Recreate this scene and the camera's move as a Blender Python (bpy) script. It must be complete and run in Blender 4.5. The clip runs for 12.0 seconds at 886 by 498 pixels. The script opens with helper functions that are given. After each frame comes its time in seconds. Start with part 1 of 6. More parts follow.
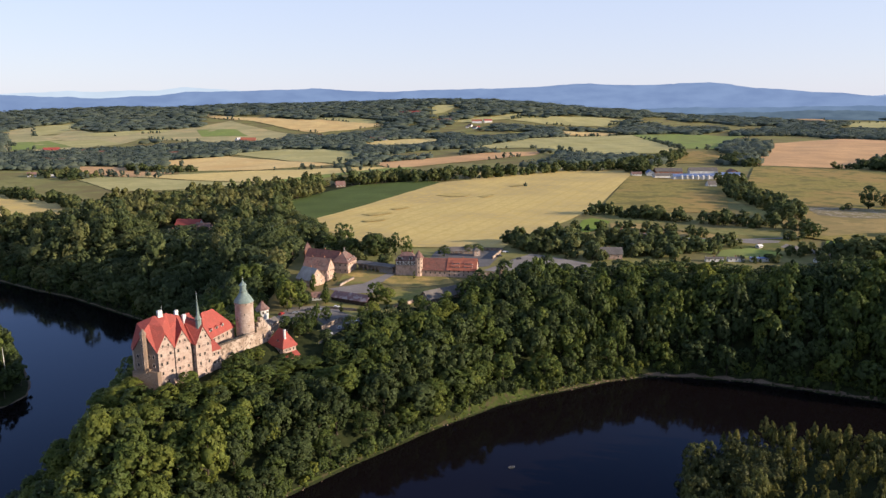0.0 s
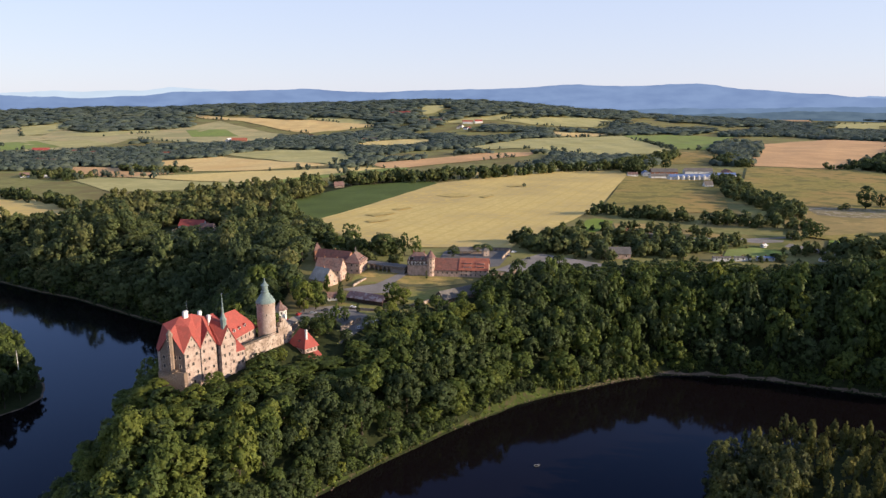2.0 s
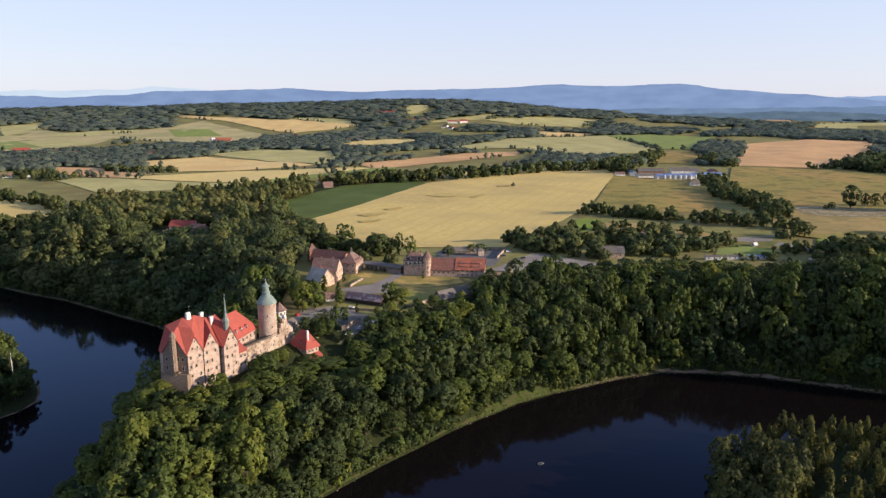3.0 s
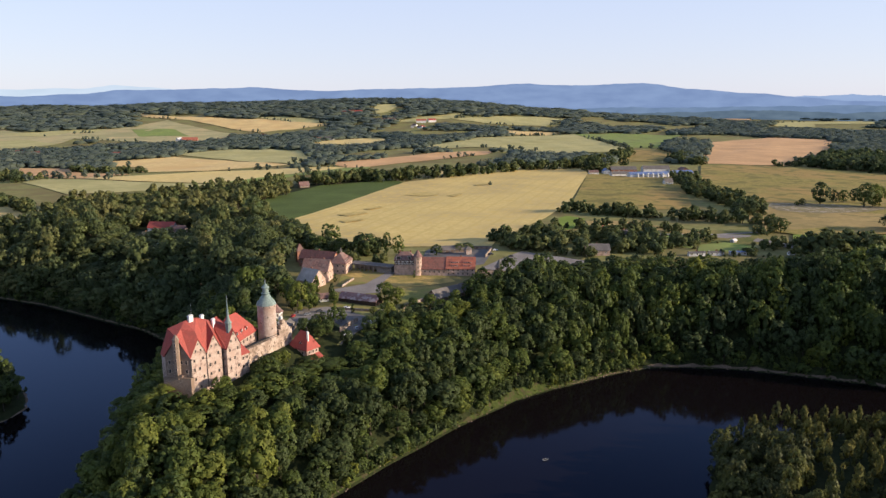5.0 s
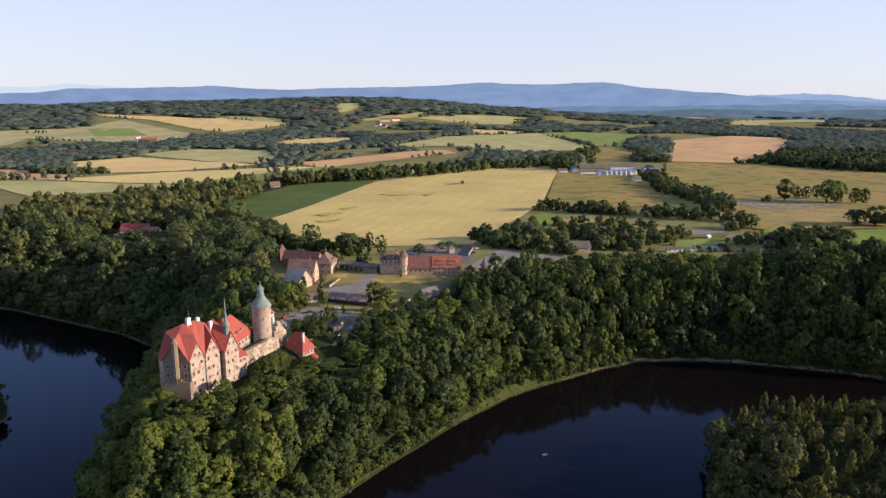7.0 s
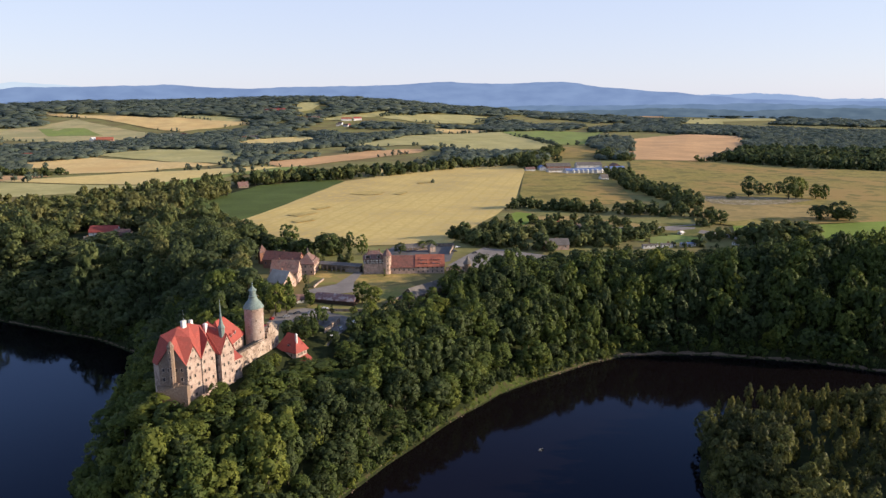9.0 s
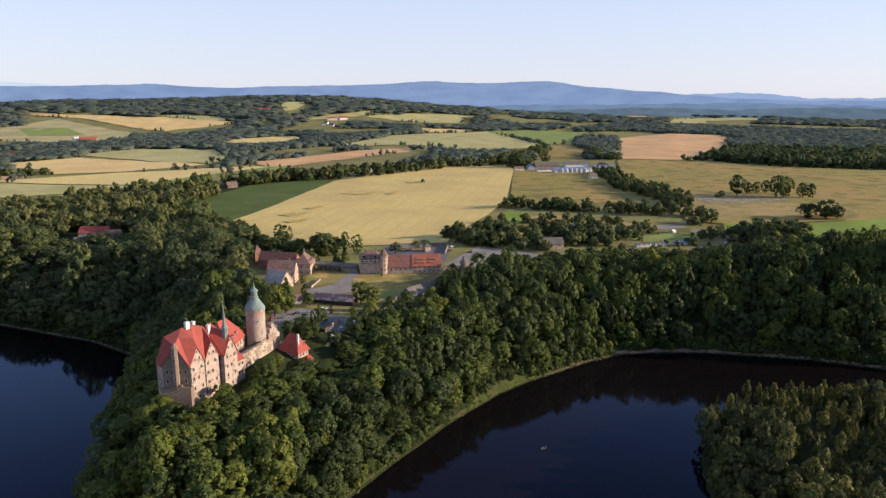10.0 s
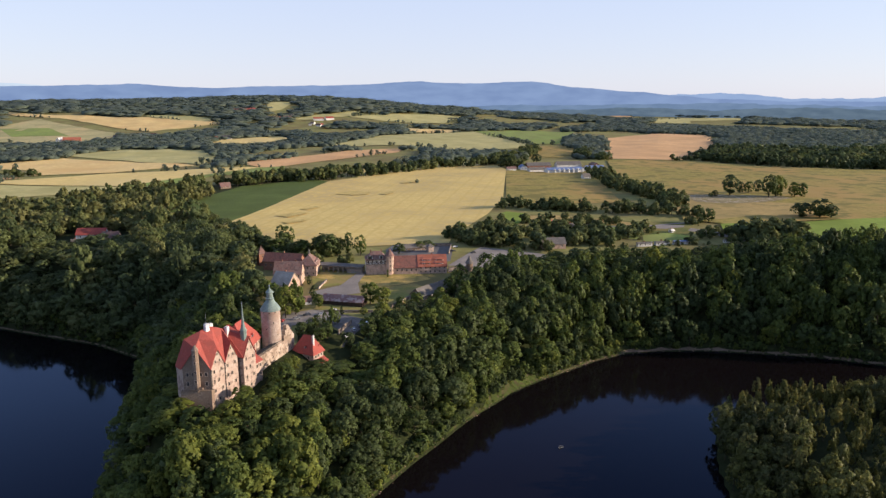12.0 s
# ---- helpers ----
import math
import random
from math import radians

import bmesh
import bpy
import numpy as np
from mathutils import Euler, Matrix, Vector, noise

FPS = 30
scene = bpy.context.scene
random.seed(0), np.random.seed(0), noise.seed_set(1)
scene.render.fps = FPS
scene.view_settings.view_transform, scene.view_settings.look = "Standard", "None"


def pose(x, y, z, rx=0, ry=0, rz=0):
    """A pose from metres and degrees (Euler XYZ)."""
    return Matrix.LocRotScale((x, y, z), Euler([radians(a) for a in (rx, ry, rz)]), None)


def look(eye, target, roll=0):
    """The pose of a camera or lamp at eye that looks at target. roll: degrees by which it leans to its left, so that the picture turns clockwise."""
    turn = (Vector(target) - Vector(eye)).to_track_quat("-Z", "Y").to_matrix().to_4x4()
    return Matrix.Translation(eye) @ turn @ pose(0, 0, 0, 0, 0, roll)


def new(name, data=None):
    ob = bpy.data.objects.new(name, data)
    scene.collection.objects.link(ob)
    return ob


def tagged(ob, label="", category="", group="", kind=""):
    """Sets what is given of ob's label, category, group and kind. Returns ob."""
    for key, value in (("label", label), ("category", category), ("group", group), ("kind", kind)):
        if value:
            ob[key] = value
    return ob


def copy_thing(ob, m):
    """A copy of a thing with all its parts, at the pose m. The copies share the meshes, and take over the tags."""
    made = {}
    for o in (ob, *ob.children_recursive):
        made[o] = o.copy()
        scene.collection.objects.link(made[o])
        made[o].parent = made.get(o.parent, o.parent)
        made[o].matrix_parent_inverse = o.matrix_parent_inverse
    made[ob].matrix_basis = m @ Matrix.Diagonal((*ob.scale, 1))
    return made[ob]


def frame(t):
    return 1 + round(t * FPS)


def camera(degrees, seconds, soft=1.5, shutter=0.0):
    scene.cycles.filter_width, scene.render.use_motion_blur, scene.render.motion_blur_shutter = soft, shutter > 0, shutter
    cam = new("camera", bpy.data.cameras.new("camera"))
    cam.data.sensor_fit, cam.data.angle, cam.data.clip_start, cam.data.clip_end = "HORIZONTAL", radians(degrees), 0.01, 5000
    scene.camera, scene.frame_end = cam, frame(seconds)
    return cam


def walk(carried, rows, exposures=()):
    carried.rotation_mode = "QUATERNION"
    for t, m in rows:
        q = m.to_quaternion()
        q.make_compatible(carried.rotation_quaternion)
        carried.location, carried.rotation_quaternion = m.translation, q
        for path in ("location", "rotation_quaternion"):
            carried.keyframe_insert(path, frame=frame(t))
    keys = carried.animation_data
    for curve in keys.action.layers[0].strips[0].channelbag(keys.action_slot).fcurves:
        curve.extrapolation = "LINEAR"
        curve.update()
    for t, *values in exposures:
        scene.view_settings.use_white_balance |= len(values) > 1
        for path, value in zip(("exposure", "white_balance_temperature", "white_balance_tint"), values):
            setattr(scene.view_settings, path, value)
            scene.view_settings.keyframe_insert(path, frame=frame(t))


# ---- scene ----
# seconds, place, pitch, roll and yaw of the drone's camera
PATH = [
    (0, 0.00, 0.00, 160.50, -11.665, -0.136, 0.000),
    (0.5, -4.35, -0.28, 160.37, -11.656, -0.085, -0.587),
    (1, -8.90, -0.57, 160.35, -11.637, -0.065, -0.493),
    (1.5, -13.21, -0.80, 160.40, -11.628, -0.050, -0.627),
    (2, -17.55, -1.25, 160.55, -11.626, -0.029, -1.091),
    (2.5, -22.02, -1.64, 160.71, -11.636, 0.001, -1.595),
    (3, -26.65, -1.84, 160.90, -11.653, 0.021, -2.485),
    (5, -43.90, -1.70, 161.04, -11.720, 0.017, -5.323),
    (5.5, -48.31, -1.65, 161.24, -11.733, 0.020, -5.960),
    (6, -52.72, -1.48, 161.37, -11.766, 0.020, -6.910),
    (6.5, -56.96, -1.17, 161.36, -11.791, 0.017, -7.723),
    (7, -60.98, -0.82, 161.30, -11.809, 0.016, -8.546),
    (9, -77.60, 1.13, 161.13, -11.869, 0.022, -11.919),
    (9.5, -82.02, 1.87, 161.32, -11.906, 0.038, -12.694),
    (10, -85.94, 2.66, 161.34, -11.921, 0.044, -13.209),
    (10.5, -89.65, 3.43, 161.30, -11.919, 0.063, -13.414),
    (11, -93.63, 4.25, 161.30, -11.915, 0.068, -13.722),
    (11.5, -97.57, 5.03, 161.46, -11.906, 0.058, -14.104),
    (12, -101.09, 5.93, 161.56, -11.904, 0.061, -14.561),
]
cam = camera(64.77, 12.0, soft=1.4)
walk(cam, [(t, pose(x, y, z, 90 + pitch, 0, yaw) @ pose(0, 0, 0, 0, 0, roll)) for t, x, y, z, pitch, roll, yaw in PATH])

# ---- light: a low evening sun from the east side of the valley, under a clear pale sky ----
SUN_WAY = Vector((0.965, -0.262, 0.0)).normalized()
SUN_UP = radians(15.0)
to_sun = SUN_WAY * math.cos(SUN_UP) + Vector((0, 0, math.sin(SUN_UP)))
sun = new("sun", bpy.data.lights.new("sun", "SUN"))
sun.data.energy, sun.data.angle, sun.data.color = 5.4, radians(0.6), (1.0, 0.83, 0.66)
sun.matrix_world = look(to_sun * 900, (0, 0, 0))
world = bpy.data.worlds.new("sky")
scene.world = world
world.use_nodes = True
sky = world.node_tree.nodes.new("ShaderNodeTexSky")
sky.sky_type, sky.sun_disc = "NISHITA", False
sky.sun_elevation, sky.sun_rotation = SUN_UP, math.atan2(SUN_WAY.x, SUN_WAY.y)
sky.air_density, sky.dust_density, sky.ozone_density = 1.0, 0.5, 2.5
haze = world.node_tree.nodes.new("ShaderNodeMix")
haze.data_type = "RGBA"
haze.inputs[0].default_value = 0.8
high, rise, air, climb, top = (world.node_tree.nodes.new("ShaderNode" + k) for k in ("SeparateXYZ", "MapRange", "Mix", "MapRange", "Mix"))
rise.inputs[1].default_value, rise.inputs[2].default_value = 0.02, 0.36
climb.inputs[1].default_value, climb.inputs[2].default_value = 0.36, 0.5
air.data_type = top.data_type = "RGBA"
top.inputs[7].default_value = (1.2, 1.65, 3.1, 1)
air.inputs[6].default_value, air.inputs[7].default_value = (3.55, 3.65, 4.42, 1), (2.5, 3.18, 4.85, 1)
world.node_tree.links.new(world.node_tree.nodes.new("ShaderNodeTexCoord").outputs["Generated"], high.inputs[0])
world.node_tree.links.new(high.outputs["Z"], rise.inputs[0])
world.node_tree.links.new(rise.outputs[0], air.inputs[0])
world.node_tree.links.new(high.outputs["Z"], climb.inputs[0])
world.node_tree.links.new(climb.outputs[0], top.inputs[0])
world.node_tree.links.new(air.outputs[2], top.inputs[6])
world.node_tree.links.new(top.outputs[2], haze.inputs[7])
world.node_tree.links.new(sky.outputs[0], haze.inputs[6])
world.node_tree.links.new(haze.outputs[2], world.node_tree.nodes["Background"].inputs[0])
world.node_tree.nodes["Background"].inputs[1].default_value = 0.15
scene.view_settings.exposure = 0.53

# ---- materials ----
def surface(name, low, high, grain=1.0, rough=0.9, patch=0.0, bump=0.0, metal=0.0, third=None, spec=0.08, rows=None, per="", wear=None):
    """A ground or wall surface: two tones mixed by noise of a grain in metres, with wider patches, relief and, where given, drilled rows."""
    m = bpy.data.materials.new(name)
    m.use_nodes = True
    n, l = m.node_tree.nodes, m.node_tree.links
    b = n["Principled BSDF"]
    b.inputs["Roughness"].default_value, b.inputs["Metallic"].default_value = rough, metal
    b.inputs["Specular IOR Level"].default_value = spec
    where = n.new("ShaderNodeNewGeometry").outputs["Position"] if not per else n.new("ShaderNodeTexCoord").outputs["Object"]

    def mix(fac, a, c, kind="MIX"):
        x = n.new("ShaderNodeMix")
        x.data_type, x.blend_type = "RGBA", kind
        for s, v in ((x.inputs[0], fac), (x.inputs[6], a), (x.inputs[7], c)):
            if isinstance(v, (int, float)):
                s.default_value = v
            elif isinstance(v, tuple):
                s.default_value = (*v, 1)
            else:
                l.new(v, s)
        return x.outputs[2]

    def cloud(size, detail=4, low_=0.35, high_=0.65):
        t = n.new("ShaderNodeTexNoise")
        t.inputs["Scale"].default_value, t.inputs["Detail"].default_value = 1 / size, detail
        l.new(where, t.inputs["Vector"])
        r = n.new("ShaderNodeMapRange")
        r.inputs[1].default_value, r.inputs[2].default_value = low_, high_
        l.new(t.outputs["Fac"], r.inputs[0])
        return r.outputs[0], t

    fac, fine = cloud(grain)
    colour = mix(fac, low, high)
    if third:
        colour = mix(cloud(patch or grain * 9, 5, 0.42, 0.62)[0], colour, third)
    elif patch:
        colour = mix(cloud(patch, 4, 0.3, 0.7)[0], colour, tuple(0.72 * (a + c) / 2 for a, c in zip(low, high)))
    if wear:
        colour = mix(cloud(wear[1], 6, 0.52, 0.6)[0], colour, wear[0])
    if rows:
        angle, gap, tone = rows
        turn = n.new("ShaderNodeMapping")
        turn.inputs["Rotation"].default_value[2] = angle
        l.new(where, turn.inputs[0])
        w = n.new("ShaderNodeTexWave")
        w.inputs["Scale"].default_value, w.inputs["Distortion"].default_value = 0.314 / gap, 0.6
        w.inputs["Detail Scale"].default_value = 0.4
        l.new(turn.outputs[0], w.inputs[0])
        r = n.new("ShaderNodeMapRange")
        r.inputs[1].default_value, r.inputs[2].default_value, r.inputs[4].default_value = 0.82, 1.0, 0.55
        l.new(w.outputs["Fac"], r.inputs[0])
        colour = mix(r.outputs[0], colour, tone)
    l.new(colour, b.inputs["Base Color"])
    if bump:
        k = n.new("ShaderNodeBump")
        k.inputs["Strength"].default_value, k.inputs["Distance"].default_value = 0.7, bump
        l.new(fine.outputs["Fac"], k.inputs["Height"])
        l.new(k.outputs[0], b.inputs["Normal"])
    return m


def leafage(name, dark, light, other, through_leaf=0.42, spread=(0.65, 1.4)):
    """Foliage: each tree has its own tint, each leaf clump its own shade of it."""
    m = bpy.data.materials.new(name)
    m.use_nodes = True
    n, l = m.node_tree.nodes, m.node_tree.links
    b = n["Principled BSDF"]
    b.inputs["Roughness"].default_value, b.inputs["Specular IOR Level"].default_value = 0.55, 0.1
    tint = n.new("ShaderNodeAttribute")
    tint.attribute_name = "tint"
    ramp = n.new("ShaderNodeValToRGB")
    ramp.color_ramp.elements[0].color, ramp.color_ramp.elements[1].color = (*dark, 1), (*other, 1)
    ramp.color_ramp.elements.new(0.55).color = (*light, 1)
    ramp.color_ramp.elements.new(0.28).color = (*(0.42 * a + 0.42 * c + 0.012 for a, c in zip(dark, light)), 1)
    own, add = n.new("ShaderNodeObjectInfo"), n.new("ShaderNodeMath")
    add.operation = "MULTIPLY_ADD"
    add.inputs[1].default_value = 0.5
    l.new(own.outputs["Random"], add.inputs[0])
    lower = n.new("ShaderNodeMath")
    lower.operation = "SUBTRACT"
    lower.inputs[1].default_value = 0.25
    l.new(tint.outputs["Fac"], lower.inputs[0])
    l.new(lower.outputs[0], add.inputs[2])
    l.new(add.outputs[0], ramp.inputs[0])
    g = n.new("ShaderNodeNewGeometry")
    r = n.new("ShaderNodeMapRange")
    r.inputs[3].default_value, r.inputs[4].default_value = spread
    l.new(g.outputs["Random Per Island"], r.inputs[0])
    h = n.new("ShaderNodeHueSaturation")
    l.new(ramp.outputs[0], h.inputs["Color"])
    l.new(r.outputs[0], h.inputs["Value"])
    l.new(h.outputs[0], b.inputs["Base Color"])
    t = n.new("ShaderNodeBsdfTranslucent")
    l.new(h.outputs[0], t.inputs["Color"])
    x = n.new("ShaderNodeMixShader")
    x.inputs[0].default_value = through_leaf
    l.new(b.outputs[0], x.inputs[1])
    l.new(t.outputs[0], x.inputs[2])
    l.new(x.outputs[0], n["Material Output"].inputs["Surface"])
    return m


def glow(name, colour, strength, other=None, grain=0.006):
    """Far hills: distance haze is put into an emissive colour, with slow changes between wooded and open slopes."""
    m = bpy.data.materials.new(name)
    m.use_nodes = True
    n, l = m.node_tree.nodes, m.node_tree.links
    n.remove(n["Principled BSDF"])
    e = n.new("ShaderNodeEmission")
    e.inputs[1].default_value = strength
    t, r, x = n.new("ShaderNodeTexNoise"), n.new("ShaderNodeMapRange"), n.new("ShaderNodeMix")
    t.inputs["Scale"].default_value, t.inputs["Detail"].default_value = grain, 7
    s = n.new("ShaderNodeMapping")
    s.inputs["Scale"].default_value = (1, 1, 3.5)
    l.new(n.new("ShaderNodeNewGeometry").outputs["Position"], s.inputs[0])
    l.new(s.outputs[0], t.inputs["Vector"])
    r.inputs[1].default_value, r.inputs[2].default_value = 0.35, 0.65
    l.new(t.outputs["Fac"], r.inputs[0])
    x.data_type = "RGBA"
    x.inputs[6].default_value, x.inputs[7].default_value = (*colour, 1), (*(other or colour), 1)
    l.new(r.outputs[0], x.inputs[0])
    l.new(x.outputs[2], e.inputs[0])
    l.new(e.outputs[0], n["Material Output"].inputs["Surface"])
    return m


def plain(name, colour, rough=0.6, metal=0.0, spec=0.4):
    """Small painted, glazed or metal bits a few hand's widths across."""
    return surface(name, tuple(c * 0.85 for c in colour), tuple(min(c * 1.12, 1) for c in colour), 0.4, rough, 0, 0, metal, spec=spec, per="o")


M = {
    "meadow": surface("meadow_grass", (0.185, 0.18, 0.058), (0.26, 0.235, 0.084), 9, 0.95, 70, 0.3, third=(0.18, 0.145, 0.058)),
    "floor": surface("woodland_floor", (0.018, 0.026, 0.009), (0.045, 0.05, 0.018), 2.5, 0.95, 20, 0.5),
    "bank": surface("bank_grass", (0.04, 0.056, 0.014), (0.082, 0.1, 0.024), 1.6, 0.95, 9, 0.4, wear=((0.07, 0.06, 0.028), 2.5)),
    "stone_shore": surface("shore_stones", (0.1, 0.07, 0.048), (0.25, 0.18, 0.125), 0.7, 0.9, 6, 0.3),
    "wheat": surface("ripe_wheat", (0.58, 0.425, 0.145), (0.66, 0.5, 0.185), 5, 0.95, 90, 0.2, third=(0.5, 0.37, 0.15), rows=(0.42, 17.0, (0.53, 0.385, 0.13)), wear=((0.59, 0.43, 0.145), 11)),
    "lodged": surface("flattened_wheat", (0.4, 0.3, 0.105), (0.56, 0.42, 0.15), 6, 0.95, 14, 0.2, third=(0.5, 0.37, 0.13)),
    "maize": surface("maize_crop", (0.088, 0.122, 0.03), (0.125, 0.158, 0.042), 2, 0.9, 45, 0.3, rows=(1.0, 4.0, (0.062, 0.086, 0.024))),
    "stubble": surface("stubble_field", (0.6, 0.425, 0.17), (0.72, 0.525, 0.225), 10, 0.95, 90, 0.2, third=(0.6, 0.4, 0.16)),
    "gold": surface("golden_stubble", (0.58, 0.43, 0.155), (0.68, 0.515, 0.2), 10, 0.95, 90, 0.2, third=(0.6, 0.46, 0.19)),
    "orange": surface("ripe_barley", (0.6, 0.35, 0.16), (0.7, 0.43, 0.21), 8, 0.95, 90, 0.2, rows=(0.2, 16.0, (0.58, 0.34, 0.15))),
    "olive": surface("dry_pasture", (0.22, 0.19, 0.05), (0.33, 0.25, 0.074), 6, 0.95, 110, 0.3, third=(0.34, 0.225, 0.075), wear=((0.19, 0.16, 0.05), 26)),
    "straw": surface("sun_bleached_grass", (0.32, 0.225, 0.085), (0.41, 0.29, 0.11), 5, 0.95, 60, 0.2, third=(0.3, 0.22, 0.085), wear=((0.26, 0.2, 0.075), 18)),
    "heath": surface("stony_rough_grass", (0.17, 0.14, 0.075), (0.27, 0.215, 0.12), 4, 0.95, 30, 0.3, third=(0.23, 0.19, 0.085), wear=((0.34, 0.28, 0.19), 7)),
    "hill": surface("mixed_hill_pasture", (0.36, 0.315, 0.145), (0.48, 0.4, 0.19), 12, 0.95, 120, 0.3, third=(0.32, 0.29, 0.13), wear=((0.46, 0.36, 0.17), 90)),
    "pale": surface("pale_hay_meadow", (0.38, 0.34, 0.14), (0.5, 0.43, 0.18), 12, 0.95, 90, 0.2, third=(0.37, 0.33, 0.13)),
    "green": surface("green_pasture", (0.185, 0.24, 0.058), (0.255, 0.3, 0.078), 8, 0.95, 70, 0.2, third=(0.21, 0.23, 0.07)),
    "rough": surface("rough_meadow", (0.075, 0.1, 0.028), (0.14, 0.14, 0.04), 3, 0.95, 25, 0.3, third=(0.22, 0.18, 0.06)),
    "bright": surface("lush_meadow", (0.19, 0.26, 0.045), (0.26, 0.32, 0.06), 6, 0.95, 50, 0.2),
    "lawn": surface("yard_lawn", (0.18, 0.185, 0.05), (0.27, 0.24, 0.07), 1.6, 0.95, 12, 0.15, third=(0.28, 0.21, 0.08)),
    "dry": surface("dry_lawn", (0.4, 0.275, 0.085), (0.53, 0.36, 0.12), 1.6, 0.95, 9, 0.15, third=(0.25, 0.205, 0.065)),
    "asphalt": surface("worn_asphalt", (0.14, 0.13, 0.12), (0.2, 0.185, 0.17), 0.8, 0.9, 9, 0.02),
    "gravel": surface("gravel_lot", (0.23, 0.2, 0.17), (0.33, 0.29, 0.25), 0.6, 0.95, 14, 0.05),
    "bark": surface("bark", (0.05, 0.04, 0.028), (0.11, 0.09, 0.065), 0.5, 0.95, 3, 0.1),
    "plaster": surface("old_render", (0.36, 0.275, 0.22), (0.46, 0.365, 0.3), 0.9, 0.92, 4.5, 0.05, third=(0.37, 0.27, 0.215), wear=((0.25, 0.18, 0.145), 1.9)),
    "rubble": surface("rubble_stone", (0.15, 0.11, 0.085), (0.29, 0.22, 0.165), 0.55, 0.95, 3.5, 0.12, third=(0.22, 0.155, 0.11)),
    "grey_stone": surface("grey_stonework", (0.17, 0.15, 0.13), (0.3, 0.27, 0.235), 0.7, 0.95, 4, 0.1, third=(0.22, 0.19, 0.155)),
    "tower_stone": surface("tower_stone", (0.3, 0.232, 0.19), (0.45, 0.36, 0.3), 0.7, 0.95, 4, 0.1, third=(0.31, 0.225, 0.175)),
    "curtain": surface("wall_stone", (0.34, 0.265, 0.205), (0.48, 0.385, 0.31), 0.7, 0.95, 4, 0.12, third=(0.27, 0.2, 0.15), wear=((0.17, 0.125, 0.09), 1.6)),
    "red_tile": surface("red_roof_tile", (0.27, 0.06, 0.047), (0.37, 0.095, 0.075), 0.6, 0.75, 5, 0.08, third=(0.3, 0.075, 0.058), wear=((0.28, 0.075, 0.06), 2.4)),
    "brown_tile": surface("weathered_tile", (0.16, 0.085, 0.068), (0.25, 0.145, 0.118), 0.8, 0.85, 4, 0.06, third=(0.21, 0.145, 0.122), wear=((0.14, 0.092, 0.078), 2)),
    "old_tile": surface("old_red_tile", (0.19, 0.078, 0.058), (0.28, 0.122, 0.09), 0.8, 0.85, 4, 0.06, third=(0.22, 0.105, 0.08), wear=((0.16, 0.085, 0.066), 2)),
    "orange_tile": surface("orange_roof_tile", (0.31, 0.1, 0.065), (0.42, 0.15, 0.092), 0.8, 0.8, 5, 0.06, third=(0.32, 0.11, 0.065), wear=((0.26, 0.1, 0.07), 3)),
    "sheet": surface("rusty_sheet_roof", (0.24, 0.13, 0.11), (0.36, 0.21, 0.18), 1.5, 0.7, 6, 0.03, wear=((0.44, 0.33, 0.28), 3)),
    "slate": surface("grey_slate", (0.13, 0.115, 0.1), (0.22, 0.195, 0.17), 0.8, 0.75, 5, 0.05),
    "pale_slate": surface("pale_slate", (0.4, 0.34, 0.275), (0.53, 0.46, 0.38), 0.8, 0.7, 4, 0.05),
    "dark_slate": surface("dark_slate", (0.04, 0.045, 0.043), (0.08, 0.085, 0.08), 0.8, 0.7, 4, 0.05),
    "copper": surface("green_copper", (0.15, 0.2, 0.178), (0.25, 0.305, 0.27), 0.8, 0.6, 3, 0.03, third=(0.15, 0.19, 0.17)),
    "white": surface("white_render", (0.66, 0.63, 0.58), (0.8, 0.78, 0.73), 0.8, 0.85, 3, 0.02),
    "pink": surface("pink_render", (0.5, 0.34, 0.26), (0.64, 0.46, 0.36), 0.9, 0.9, 3.5, 0.03, wear=((0.34, 0.24, 0.18), 2)),
    "brick": surface("red_brickwork", (0.26, 0.12, 0.08), (0.4, 0.2, 0.13), 0.6, 0.9, 3, 0.05),
    "timber": surface("dark_timber", (0.05, 0.033, 0.024), (0.1, 0.07, 0.05), 0.4, 0.8, 2, 0.02),
    "pane": plain("window_glass", (0.045, 0.042, 0.042), 0.16, 0, 0.4),
    "frame": plain("window_frame", (0.62, 0.57, 0.5), 0.6),
    "stonetrim": plain("sandstone_trim", (0.36, 0.275, 0.21), 0.9),
    "blue_roof": surface("blue_sheet_roof", (0.12, 0.17, 0.3), (0.2, 0.26, 0.4), 2, 0.5, 8, 0.02),
    "metal": plain("grey_metal", (0.45, 0.46, 0.48), 0.35, 0.7),
    "rubber": plain("tyre_rubber", (0.02, 0.02, 0.02), 0.8),
    "hull": plain("painted_hull", (0.24, 0.25, 0.26), 0.45),
    "leaf": leafage("broadleaf_foliage", (0.052, 0.072, 0.027), (0.092, 0.123, 0.031), (0.178, 0.192, 0.038)),
    "mid_leaf": leafage("mixed_hedge_foliage", (0.066, 0.093, 0.036), (0.118, 0.145, 0.052), (0.2, 0.195, 0.072), spread=(0.75, 1.25)),
    "thin_leaf": leafage("birch_foliage", (0.064, 0.073, 0.026), (0.132, 0.137, 0.038), (0.25, 0.215, 0.06)),
    # Paler, bluer, softer greens: distance haze put into the foliage colour
    "far_leaf": leafage("hazed_woodland", (0.135, 0.17, 0.122), (0.175, 0.205, 0.14), (0.215, 0.225, 0.15), 0.5, (0.85, 1.15)),
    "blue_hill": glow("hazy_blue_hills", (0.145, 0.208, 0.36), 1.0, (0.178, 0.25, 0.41)),
